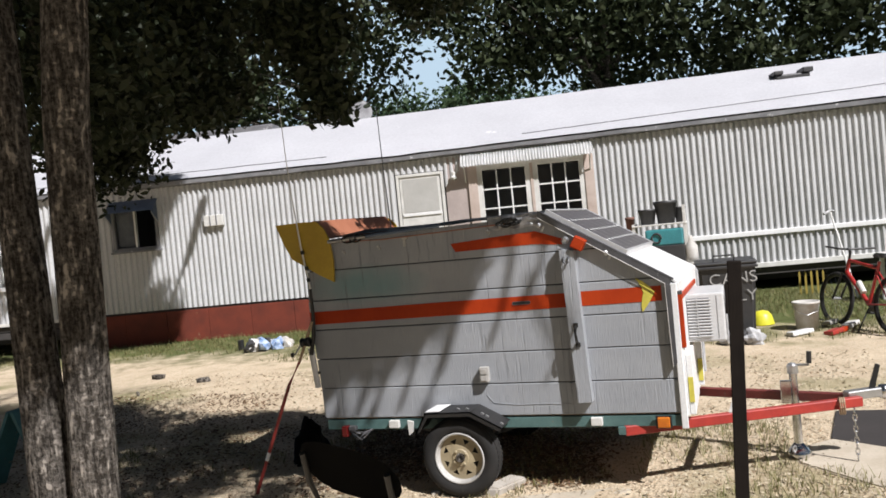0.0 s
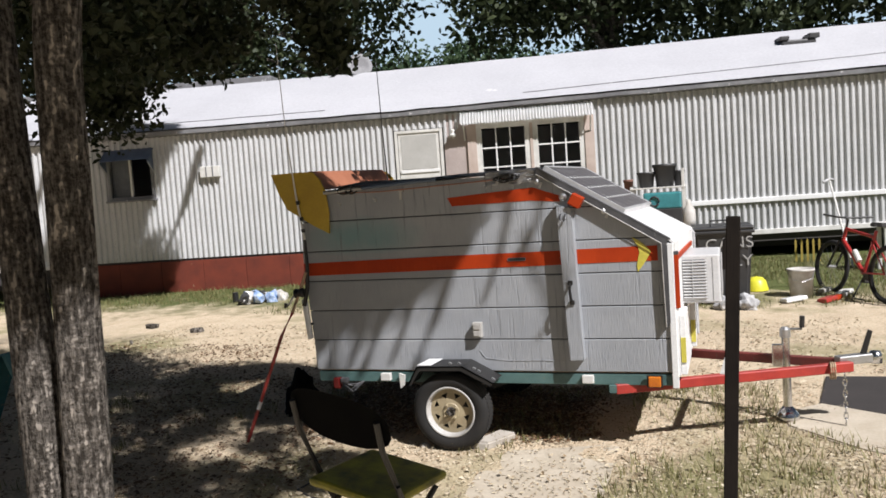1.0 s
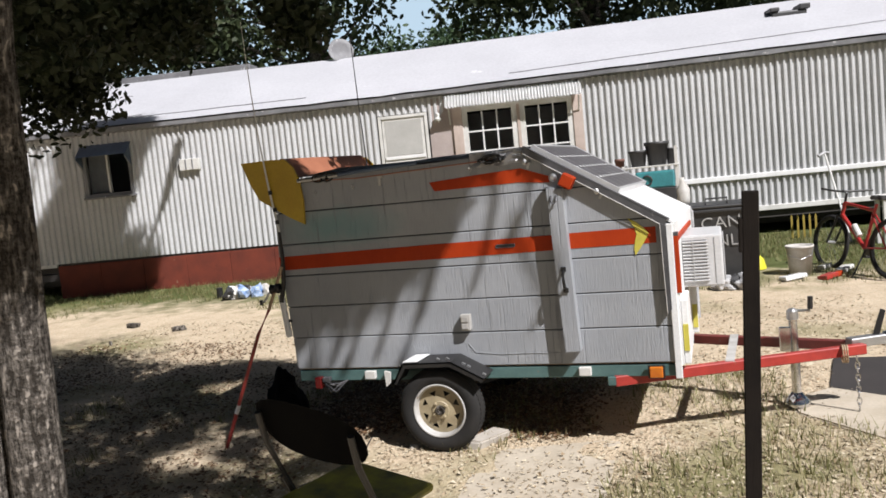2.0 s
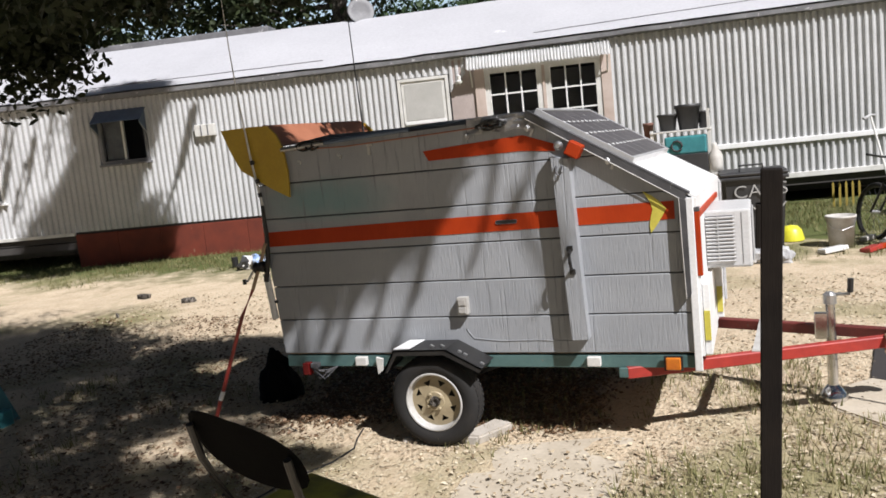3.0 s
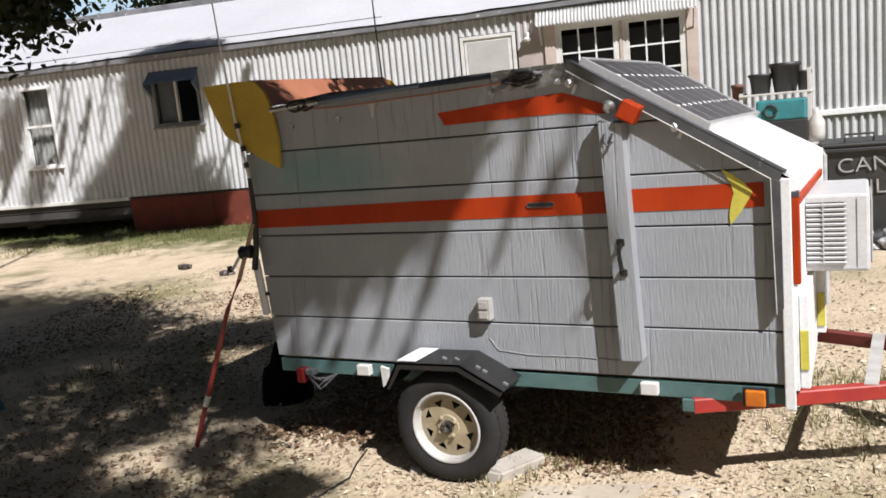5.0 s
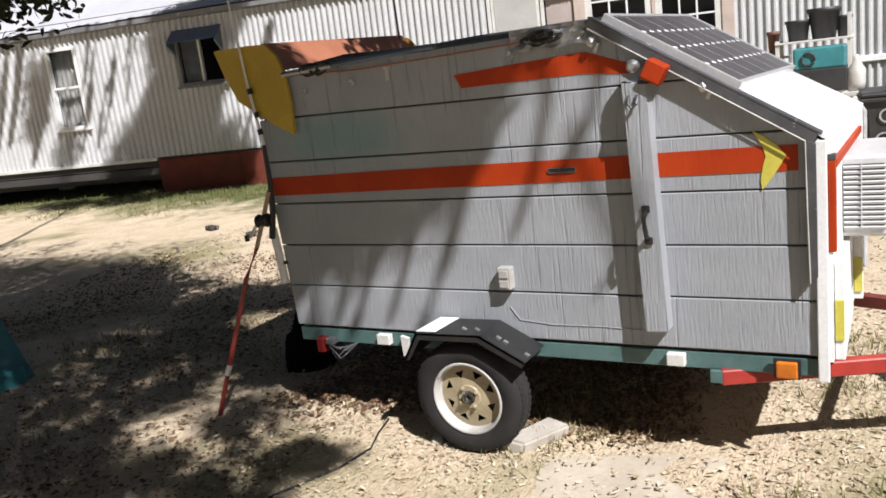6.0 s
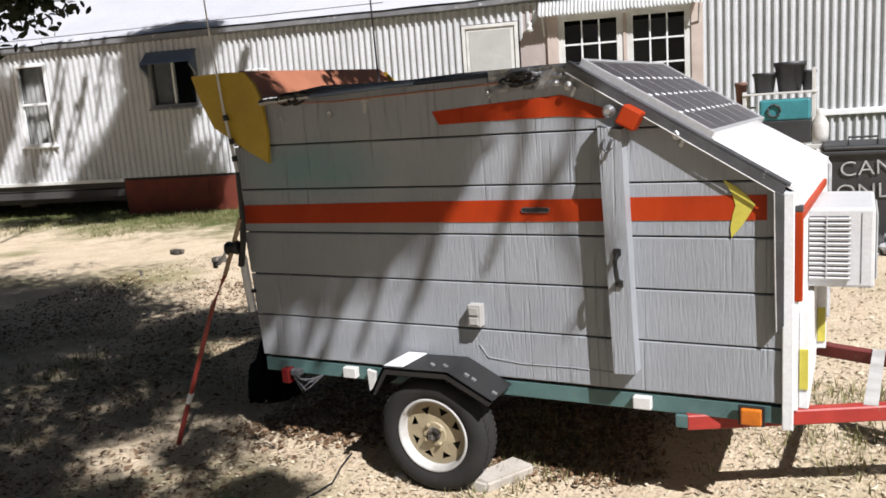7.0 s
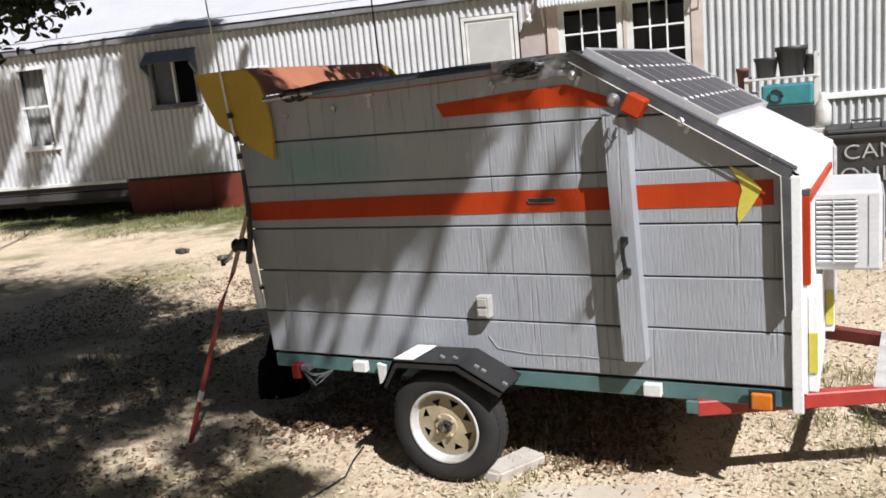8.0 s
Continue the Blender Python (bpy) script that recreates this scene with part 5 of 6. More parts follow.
tree("oak_tree", "oak with two furrowed grey trunks and dark leafy crown",
     [([(-0.235, -2.1, -0.1), (-0.245, -2.1, 0.5), (-0.275, -2.1, 1.4), (-0.31, -2.08, 2.4), (-0.42, -2.0, 3.6), (-0.8, -1.7, 5.0)], [0.125, 0.102, 0.090, 0.086, 0.085, 0.07]),
      ([(-0.03, -2.12, -0.1), (-0.02, -2.1, 0.5), (0.012, -2.1, 1.4), (0.045, -2.1, 2.4), (0.15, -2.05, 3.6), (0.6, -1.9, 5.2)], [0.125, 0.102, 0.097, 0.096, 0.095, 0.08])],
     # the two clumps at z 5.2 are unseen, set to shade the ground
     [((-2.1, -0.2, 3.95), (2.3, 1.05, 1.35), 290, 0.19), ((-0.75, -0.1, 3.72), (0.95, 0.85, 0.85), 66, 0.16), ((-1.0, -0.1, 2.80), (0.75, 0.4, 0.2), 34, 0.11), ((2.0, -0.85, 5.2), (0.5, 0.45, 0.25), 30, 0.13), ((3.2, -0.42, 5.2), (0.24, 0.28, 0.2), 12, 0.10), ((0.47, -0.35, 2.82), (0.10, 0.12, 0.30), 9, 0.08), ((0.30, -0.3, 3.15), (0.32, 0.25, 0.25), 22, 0.13), ((-1.75, 0.1, 2.62), (0.35, 0.3, 0.38), 22, 0.14), ((0.85, 0.2, 3.42), (0.35, 0.3, 0.18), 16, 0.12), ((1.15, 0.15, 3.5), (0.4, 0.3, 0.14), 18, 0.12), ((-0.75, -1.25, 2.90), (0.7, 0.4, 0.45), 40, 0.16),
      # unseen clumps over the yard, placed to shade its ground and the trunks
      # clumps centred at y -6 and beyond are added to block sky light
      ((1.45, -2.35, 5.2), (1.3, 1.5, 0.9), 105, 0.15), ((4.32, -2.98, 5.2), (0.32, 0.13, 0.15), 7, 0.06), ((4.15, -3.42, 5.2), (0.42, 0.13, 0.15), 9, 0.06), ((3.72, -2.86, 5.2), (0.2, 0.08, 0.1), 3, 0.06), ((0.0, -3.2, 5.3), (2.4, 2.2, 1.0), 75, 0.16), ((-1.6, -1.1, 5.6), (3.0, 2.1, 1.3), 75, 0.17), ((1.9, -3.55, 5.2), (0.8, 0.45, 0.4), 90, 0.18), ((2.56, -3.80, 5.2), (0.42, 0.3, 0.3), 36, 0.12), ((3.75, -3.68, 5.2), (0.62, 0.12, 0.15), 17, 0.08), ((4.1, -3.15, 5.2), (0.38, 0.22, 0.2), 6, 0.07), ((2.55, -2.75, 5.2), (0.62, 0.75, 0.3), 27, 0.12), ((2.3, -1.75, 5.2), (0.4, 0.5, 0.3), 16, 0.13), ((3.3, -3.36, 5.2), (0.4, 0.24, 0.25), 16, 0.11), ((3.0, -3.3, 5.2), (0.45, 0.22, 0.2), 9, 0.10), ((3.75, -3.3, 5.2), (0.3, 0.16, 0.2), 4, 0.10), ((2.95, -2.35, 5.2), (0.22, 0.3, 0.2), 8, 0.10), ((3.2, -2.7, 5.2), (0.9, 0.4, 0.3), 8, 0.11), ((4.86, -4.3, 5.2), (0.38, 0.24, 0.25), 26, 0.11), ((2.0, -7.8, 5.0), (4.8, 1.8, 1.3), 230), ((-3.0, -9.5, 4.6), (4.0, 2.0, 1.6), 130), ((-2.5, -6.0, 5.0), (4.5, 3.0, 1.6), 260), ((-4.4, -1.2, 4.6), (2.0, 2.8, 1.4), 120, 0.17),
      # unseen clumps of the bough over the trailer, placed to shade its side
      ((4.07, -2.0, 5.33), (0.12, 0.1, 0.12), 7, 0.07), ((3.37, -2.0, 5.08), (0.13, 0.1, 0.13), 7, 0.07), ((3.72, -2.0, 5.16), (0.12, 0.1, 0.12), 6, 0.07), ((3.07, -2.0, 4.75), (0.12, 0.1, 0.12), 5, 0.07), ((2.97, -2.0, 5.6), (0.24, 0.19, 0.24), 18, 0.09), ((3.32, -2.0, 5.58), (0.24, 0.19, 0.24), 21, 0.09), ((3.67, -2.0, 5.6), (0.24, 0.19, 0.24), 21, 0.09), ((4.0, -2.0, 5.62), (0.2, 0.16, 0.2), 16, 0.09), ((3.14, -2.0, 5.25), (0.22, 0.18, 0.22), 18, 0.09), ((3.52, -2.0, 5.3), (0.2, 0.16, 0.2), 18, 0.09), ((3.84, -2.0, 5.36), (0.17, 0.14, 0.17), 12, 0.09), ((3.18, -2.0, 4.95), (0.15, 0.12, 0.15), 9, 0.09), ((4.17, -2.0, 5.5), (0.1, 0.08, 0.1), 4, 0.09),
      # unseen clumps of the bough towards the home, placed to shade its wall
      ((-4.9, 3.9, 5.35), (0.9, 0.4, 0.25), 40, 0.12), ((-6.2, 3.6, 5.35), (0.8, 0.4, 0.25), 34, 0.12), ((-2.92, 4.59, 5.8), (0.3, 0.21, 0.3), 24, 0.11), ((-3.5, 4.46, 5.7), (0.34, 0.24, 0.34), 26, 0.11), ((-3.84, 4.38, 8.1), (0.25, 0.17, 0.25), 14, 0.11), ((-3.35, 4.49, 5.9), (0.34, 0.24, 0.34), 21, 0.11), ((-3.06, 4.56, 6.25), (0.2, 0.14, 0.2), 10, 0.11),       ((-2.72, 4.64, 8.4), (0.33, 0.23, 0.33), 23, 0.12), ((-3.26, 4.52, 8.35), (0.36, 0.25, 0.36), 25, 0.12), ((-3.01, 4.57, 7.85), (0.34, 0.24, 0.34), 23, 0.12), ((-3.55, 4.45, 7.8), (0.36, 0.25, 0.36), 25, 0.12), ((-3.26, 4.52, 7.25), (0.34, 0.24, 0.34), 25, 0.12), ((-3.84, 4.38, 7.3), (0.38, 0.27, 0.38), 27, 0.12), ((-3.5, 4.46, 6.7), (0.32, 0.22, 0.32), 25, 0.12), ((-4.18, 4.31, 6.85), (0.36, 0.25, 0.36), 25, 0.12), ((-3.79, 4.4, 6.3), (0.4, 0.28, 0.4), 27, 0.12), ((-4.57, 4.22, 6.45), (0.34, 0.24, 0.34), 21, 0.12), ((-3.99, 4.35, 5.7), (0.5, 0.35, 0.5), 32, 0.12), ((-5.06, 4.11, 6.1), (0.26, 0.18, 0.26), 10, 0.12), ((-6.43, 3.8, 7.7), (0.18, 0.13, 0.18), 8, 0.12), ((-6.67, 3.74, 7.0), (0.2, 0.14, 0.2), 8, 0.12), ((-6.13, 3.86, 6.5), (0.2, 0.14, 0.2), 6, 0.12), ((-7.99, 3.44, 7.5), (0.6, 0.42, 0.6), 29, 0.12)],
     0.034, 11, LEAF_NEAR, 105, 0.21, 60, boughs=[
         ([(0.5, -1.93, 4.9), (1.8, -2.3, 5.7), (3.0, -2.15, 6.0), (4.3, -1.95, 5.9)], 0.07, 0.03),
         ([(-0.8, -1.7, 5.0), (-3.2, 0.2, 5.8), (-4.6, 2.6, 6.6), (-4.4, 4.2, 7.2)], 0.05, 0.02),
         # unseen drooping limbs, set so their shadows streak the trailer side
         ([(3.56, -1.95, 5.57), (3.66, -1.9, 5.02), (3.51, -1.9, 4.65), (3.34, -1.9, 4.32)], 0.045, 0.03),
         ([(4.18, -2.1, 5.9), (4.28, -2.05, 5.35), (4.12, -2.05, 4.96), (3.94, -2.05, 4.62)], 0.04, 0.025),
         ([(4.17, -1.85, 5.69), (4.27, -1.8, 5.14), (4.18, -1.8, 4.83), (4.06, -1.8, 4.56)], 0.022, 0.014),
         ([(4.39, -1.85, 5.75), (4.49, -1.8, 5.2), (4.4, -1.8, 4.98), (4.28, -1.8, 4.8)], 0.028, 0.02),
         ([(4.26, -1.75, 4.91), (4.36, -1.7, 4.36), (4.31, -1.7, 4.22), (4.23, -1.7, 4.12)], 0.009, 0.006),
         ([(4.24, -1.75, 4.81), (4.34, -1.7, 4.26), (4.31, -1.7, 4.17), (4.25, -1.7, 4.12)], 0.008, 0.006),
         ([(3.36, -1.9, 4.95), (3.21, -1.9, 4.63), (3.08, -1.9, 4.35)], 0.02, 0.014),
         ([(3.77, -1.85, 4.9), (3.61, -1.85, 4.56), (3.47, -1.85, 4.26)], 0.022, 0.014),
         ([(3.91, -2.15, 5.45), (3.75, -2.15, 5.12), (3.62, -2.15, 4.82)], 0.03, 0.02),
         # unseen limbs, set so their shadows streak the home wall
         ([(-4.82, 4.16, 7.9), (-5.03, 4.11, 7.28), (-5.31, 4.05, 6.7)], 0.05, 0.03),
         ([(-5.21, 4.07, 8.4), (-5.44, 4.01, 7.73), (-5.74, 3.95, 7.1)], 0.04, 0.03),
         ([(-5.4, 4.03, 7.5), (-5.59, 3.98, 6.93), (-5.85, 3.93, 6.4)], 0.07, 0.04),
         ([(-5.94, 3.91, 8.4), (-6.19, 3.84, 7.68), (-6.51, 3.78, 7.0)], 0.05, 0.04),
         ([(-6.18, 3.85, 8.0), (-6.48, 3.78, 7.18), (-6.84, 3.7, 6.4)], 0.07, 0.05),
         ([(-6.62, 3.75, 8.4), (-6.94, 3.67, 7.53), (-7.32, 3.6, 6.7)], 0.09, 0.06),
         ([(-7.01, 3.66, 8.1), (-7.31, 3.59, 7.28), (-7.67, 3.52, 6.5)], 0.06, 0.05),
         ([(-4.38, 4.26, 8.4), (-4.5, 4.23, 8.03), (-4.67, 4.2, 7.7)], 0.04, 0.03),
         ([(-1.89, 4.83, 8.1), (-2.23, 4.74, 7.22), (-2.67, 4.65, 6.35)], 0.08, 0.05),
         ([(-4.33, 4.27, 8.2), (-4.57, 4.22, 7.72), (-4.74, 4.18, 7.2)], 0.035, 0.02),
         ([(-4.62, 4.21, 8.4), (-4.86, 4.16, 7.92), (-5.03, 4.11, 7.4)], 0.03, 0.02),
         ([(-5.01, 4.12, 8.45), (-5.24, 4.08, 7.99), (-5.4, 4.03, 7.5)], 0.035, 0.03),
         ([(-5.06, 4.11, 7.5), (-5.29, 4.06, 7.02), (-5.47, 4.01, 6.5)], 0.05, 0.03),
         ([(-5.6, 3.99, 8.1), (-5.88, 3.93, 7.52), (-6.09, 3.87, 6.9)], 0.04, 0.03),
         ([(-5.74, 3.95, 7.2), (-5.96, 3.91, 6.77), (-6.11, 3.87, 6.3)], 0.06, 0.04),
         ([(-6.38, 3.81, 7.6), (-6.67, 3.75, 6.97), (-6.91, 3.69, 6.3)], 0.05, 0.04),
         ([(-6.87, 3.7, 8.45), (-7.17, 3.63, 7.79), (-7.42, 3.57, 7.1)], 0.05, 0.04),
         ([(-7.4, 3.58, 8.3), (-7.76, 3.5, 7.52), (-8.06, 3.43, 6.7)], 0.09, 0.06),
         ([(-2.33, 4.73, 8.4), (-2.5, 4.7, 8.07), (-2.62, 4.66, 7.7)], 0.03, 0.02)])
# trees behind the home
tree("tall_oak", "tall dark oak behind the home", [([(9.0, 17, 0), (9.1, 17, 3), (9.0, 17, 7)], [0.35, 0.28, 0.18])],
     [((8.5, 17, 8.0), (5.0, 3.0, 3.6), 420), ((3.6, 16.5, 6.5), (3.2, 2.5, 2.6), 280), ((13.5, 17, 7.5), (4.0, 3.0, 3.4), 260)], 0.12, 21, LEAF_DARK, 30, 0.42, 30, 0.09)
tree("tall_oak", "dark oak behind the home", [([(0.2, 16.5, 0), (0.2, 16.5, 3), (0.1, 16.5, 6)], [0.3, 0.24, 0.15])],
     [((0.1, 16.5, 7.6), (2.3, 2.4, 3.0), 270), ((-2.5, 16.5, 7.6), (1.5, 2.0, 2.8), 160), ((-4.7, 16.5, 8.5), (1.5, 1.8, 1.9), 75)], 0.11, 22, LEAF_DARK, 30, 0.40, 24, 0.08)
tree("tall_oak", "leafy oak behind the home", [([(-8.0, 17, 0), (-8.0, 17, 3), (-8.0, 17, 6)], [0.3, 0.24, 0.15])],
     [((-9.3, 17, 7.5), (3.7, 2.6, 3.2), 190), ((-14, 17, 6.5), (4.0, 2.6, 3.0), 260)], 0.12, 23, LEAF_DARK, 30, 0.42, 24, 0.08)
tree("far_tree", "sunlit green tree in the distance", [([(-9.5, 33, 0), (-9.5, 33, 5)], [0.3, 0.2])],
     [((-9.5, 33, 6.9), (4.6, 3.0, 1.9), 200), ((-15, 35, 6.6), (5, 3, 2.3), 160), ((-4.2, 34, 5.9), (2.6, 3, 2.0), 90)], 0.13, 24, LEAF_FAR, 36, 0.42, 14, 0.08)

# ==== loose things round the trailer
rod = thing("fishing_rod", None, "red fishing rod leaning on the trailer rear", "fishing rod")
part("blank", tube(B(), [(-0.50, -0.12, 0.02), (-0.18, -0.085, 0.77), (-0.085, -0.075, 0.93)], [0.013, 0.012, 0.011], 8), ROD_RED, rod, "red lower section")
part("ferrule", tube(B(), [(-0.40, -0.11, 0.255), (-0.375, -0.107, 0.31)], 0.015, 8), OLD_WHITE, rod)
part("tan_section", tube(B(), [(-0.085, -0.075, 0.93), (0.035, -0.06, 1.20)], 0.011, 8), WOOD, rod)
part("grip", tube(B(), [(-0.005, -0.045, 0.97), (0.03, -0.05, 1.1), (0.042, -0.05, 1.24), (0.04, -0.05, 1.42)], [0.016, 0.015, 0.013, 0.010], 8), BLACK, rod, "black grip")
part("tip_section", tube(B(), [(0.04, -0.05, 1.42), (0.0, -0.05, 1.71), (-0.03, -0.05, 2.04), (-0.045, -0.05, 2.3), (-0.06, -0.05, 2.75)], [0.008, 0.006, 0.004, 0.003, 0.002], 6), OLD_WHITE, rod, "thin pale tip")
for x, z in ((0.035, 1.47), (0.01, 1.66), (0.03, 1.55)):
    part("wrap", tube(B(), [(x, -0.05, z), (x - 0.004, -0.05, z + 0.025)], 0.013, 8), BLACK, rod)
rl = part("reel", lathe(B(), [(0.0, -0.03), (0.032, -0.03), (0.036, -0.02), (0.028, -0.012), (0.028, 0.012), (0.036, 0.02), (0.03, 0.035), (0.0, 0.035)], pose(-0.03, -0.06, 1.06, 0, 80, 0), 16), BLACK, rod, "black fishing reel", True)
part("reel_crank", tube(B(), [(-0.06, -0.07, 1.05), (-0.10, -0.09, 0.985), (-0.125, -0.09, 0.98)], 0.008, 6), STEEL, rl)
part("crank_knob", tube(B(), [(-0.125, -0.09, 0.995), (-0.125, -0.09, 0.965)], 0.012, 8), BLACK, rl)

CH = Matrix.Translation((1.255, -2.21, 0.105)) @ pose(0, 0, 0, 0, 6, -16)
chair = thing("folding_chair", CH, "black metal folding chair with yellow seat pad", "chair")
bm = B()
rows = []
for j in range(11):
    v = -math.cos(j / 10 * 3.14159) * 0.995
    half = 0.248 * (1 - abs(v) ** 2.6) ** (1 / 2.6)
    rows.append([])
    for i in range(15):
        u = i / 14 * 2 - 1
        x = half * u
        rows[-1].append(bm.verts.new((x, -0.02 * (1 - (x / 0.248) ** 2) - 0.045 * v, 0.765 + 0.112 * v)))
for r0, r1 in zip(rows, rows[1:]):
    for i in range(14):
        bm.faces.new((r0[i], r0[i + 1], r1[i + 1], r1[i]))
bmesh.ops.solidify(bm, geom=bm.faces[:], thickness=0.022)
part("backrest", bm, VINYL, chair, "black curved backrest", True)
for sx in (-1, 1):
    part("front_leg", tube(B(), [(0.212 * sx, -0.035, 0.80), (0.212 * sx, 0.0, 0.68), (0.212 * sx, 0.14, 0.42), (0.22 * sx, 0.40, 0.0)], 0.0125, 8), BLACK, chair)
    part("rear_leg", tube(B(), [(0.20 * sx, 0.36, 0.42), (0.20 * sx, 0.14, 0.26), (0.20 * sx, -0.12, 0.0)], 0.0125, 8), BLACK, chair)
    part("seat_link", tube(B(), [(0.225 * sx, 0.08, 0.52), (0.215 * sx, 0.12, 0.43)], 0.009, 6), BLACK, chair)
part("stretcher", tube(B(), [(-0.22, 0.33, 0.115), (0.22, 0.33, 0.115)], 0.009, 6), BLACK, chair)
part("stretcher", tube(B(), [(-0.20, -0.05, 0.07), (0.20, -0.05, 0.07)], 0.009, 6), BLACK, chair)
part("seat", span(B(), (-0.205, 0.04, 0.425), (0.205, 0.44, 0.462), 0.016), SEAT_YELLOW, chair, "yellow-green vinyl seat pad")

pole = thing("post", Matrix.Translation((2.692, -2.337, 0)) @ pose(0, 0, 0, 0, 2.75, 0), "dark slim weathered post set in the ground", "post")
bm = span(B(), (-0.021, -0.021, -0.2), (0.021, 0.021, 1.56), 0.003)
part("shaft", bm, POST, pole)
part("notch_block", span(B(), (-0.030, -0.024, 1.40), (-0.0205, 0.018, 1.49), 0.002), POST, pole)

block = thing("stone_wedge", None, "pale flat stone block chocking the wheel", "stone")
bm = B()
slab(bm, [(1.13, -0.10, 0.02), (1.25, -0.12, 0.02), (1.38, 0.10, 0.02), (1.25, 0.15, 0.02)], (0.015, 0.01, 0.065))
bmesh.ops.bevel(bm, geom=bm.edges[:], offset=0.012, segments=2, affect="EDGES")
for v in bm.verts:
    v.co += Vector((noise.noise(v.co * 11), noise.noise(v.co * 13 + Vector((3, 0, 0))), noise.noise(v.co * 12))) * 0.008
part("chock", bm, BLOCK, block)
small = thing("small_stone", None, "small rounded pale stone", "stone")
bm = B()
bmesh.ops.create_icosphere(bm, subdivisions=2, radius=0.032)
for v in bm.verts:
    v.co = Vector((v.co.x * 1.2 + 0.84, v.co.y * 0.9 - 0.12, v.co.z * 0.7 + 0.045)) * (1 + 0.02 * noise.noise(v.co * 40))
part("stone", bm, BLOCK, small, "", True)

pad = thing("concrete_path", None, "pale worn concrete slab half covered with litter", "path", kind="structure")
bm = B()
slab(bm, [(1.42, -2.3, -0.03), (2.10, -2.3, -0.03), (2.07, 0.14, -0.03), (1.27, -0.12, -0.03)], (0, 0, 0.058))
bmesh.ops.bevel(bm, geom=bm.edges[:], offset=0.01, segments=2, affect="EDGES")
part("paving_slab", bm, CONCRETE, pad)
apron = thing("concrete_apron", None, "pale worn concrete apron beside the tongue", "paving", kind="structure")
bm = B()
slab(bm, [(3.02, 0.86, -0.03), (3.32, 1.14, -0.03), (4.95, 0.06, -0.03), (4.6, -0.75, -0.03), (3.45, 0.12, -0.03), (3.06, 0.58, -0.03)], (0, 0, 0.075))
bmesh.ops.bevel(bm, geom=bm.edges[:], offset=0.01, segments=2, affect="EDGES")
part("paving_slab", bm, CONCRETE, apron)
# thin dark slab in place of a shadow cast from out of view
sheet = thing("ground_shadow_pad", None, "flat dark slab standing in for a shadow on the dirt", "sheet")
part("sheet", slab(B(), [(3.30, 1.12, 0.035), (4.9, 0.05, 0.035), (5.1, 1.95, 0.035), (3.42, 1.90, 0.035)], (0, 0, 0.012)), SHADOW_PAD, sheet)

cordy = thing("extension_cord", None, "thin dark cord lying loose on the ground", "cord")
pts = [(0.50, 0.0, 0), (0.53, -0.14, 0), (0.58, -0.28, 0), (0.54, -0.46, 0), (0.40, -0.74, 0), (0.36, -0.95, 0), (0.5, -1.05, 0), (0.75, -1.1, 0)]
part("strand", tube(B(), [(x, y, ground_z(x, y) + 0.010) for x, y, _ in pts], 0.005, 6), BLACK, cordy)
tw = random.Random(8)
for i in range(14):
    x, y, a = tw.uniform(-2.5, 1.5), tw.uniform(-1.6, 1.8), tw.uniform(0, 6.28)
    t_ = thing("twig", None, "thin dry broken twig on the ground", "twig", "twigs on the ground")
    l = tw.uniform(0.06, 0.2)
    part("stick", tube(B(), [(x, y, ground_z(x, y) + 0.012), (x + l * 0.5 * math.cos(a), y + l * 0.5 * math.sin(a), ground_z(x, y) + 0.022), (x + l * math.cos(a + 0.3), y + l * math.sin(a + 0.3), ground_z(x, y) + 0.012)], [0.005, 0.004, 0.003], 5), BARK, t_)

heap = thing("dark_bag", Matrix.Translation((-0.46, 0.62, 0.01)) @ Matrix.Diagonal((0.95, 0.9, 1.05, 1)), "dark crumpled bag heaped behind the trailer", "bag")
bm = B()
bmesh.ops.create_icosphere(bm, subdivisions=4, radius=1.0)
for v in bm.verts:
    h = max(v.co.z, -0.1)
    r = 0.17 * (1 - 0.38 * max(h, 0))
    v.co = Vector((v.co.x * r, v.co.y * r, 0.02 + 0.31 * max(h, 0))) * (1 + 0.22 * noise.noise(v.co * 2.5) + 0.08 * noise.noise(v.co * 7))
part("sack", bm, VINYL, heap, "", True)

tb = thing("folding_sign", Matrix.Translation((-2.60, -0.08, 0.0)), "teal painted folding board standing under the tree", "folding board")
part("front_board", slab(B(), [(-0.02, -0.10, 0.64), (0.32, -0.14, 0.02), (0.32, 0.10, 0.02), (-0.02, 0.08, 0.64)], (0.025, 0, 0.012)), TEAL_WOOD, tb)
part("rear_board", slab(B(), [(-0.03, -0.10, 0.64), (-0.36, -0.12, 0.02), (-0.36, 0.10, 0.02), (-0.03, 0.08, 0.64)], (-0.025, 0, 0.012)), TEAL_WOOD, tb)
part("foot_block", span(B(), (0.24, -0.17, 0.02), (0.38, 0.02, 0.14), 0.01), CYAN_PLASTIC, tb)

bag = thing("plastic_bags", Matrix.Translation((-4.35, 6.35, ground_z(-4.35, 6.35))), "heap of white and blue plastic packaging on grass", "litter")
rb = random.Random(4)
for i in range(10):
    bm = B()
    bmesh.ops.create_icosphere(bm, subdivisions=2, radius=0.10)
    o = Vector((rb.uniform(-0.38, 0.38), rb.uniform(-0.2, 0.2), 0.06))
    for v in bm.verts:
        v.co = Vector((v.co.x * rb.uniform(0.95, 1.05), v.co.y, max(-0.06, v.co.z))) * (1 + 0.8 * noise.noise(v.co * 22 + o * 9)) + o
    part("crumpled_bag", bm, (WHITE, BLUE_BAG, BUCKET, BLUE_BAG, BLACK_PLASTIC)[i % 5], bag)
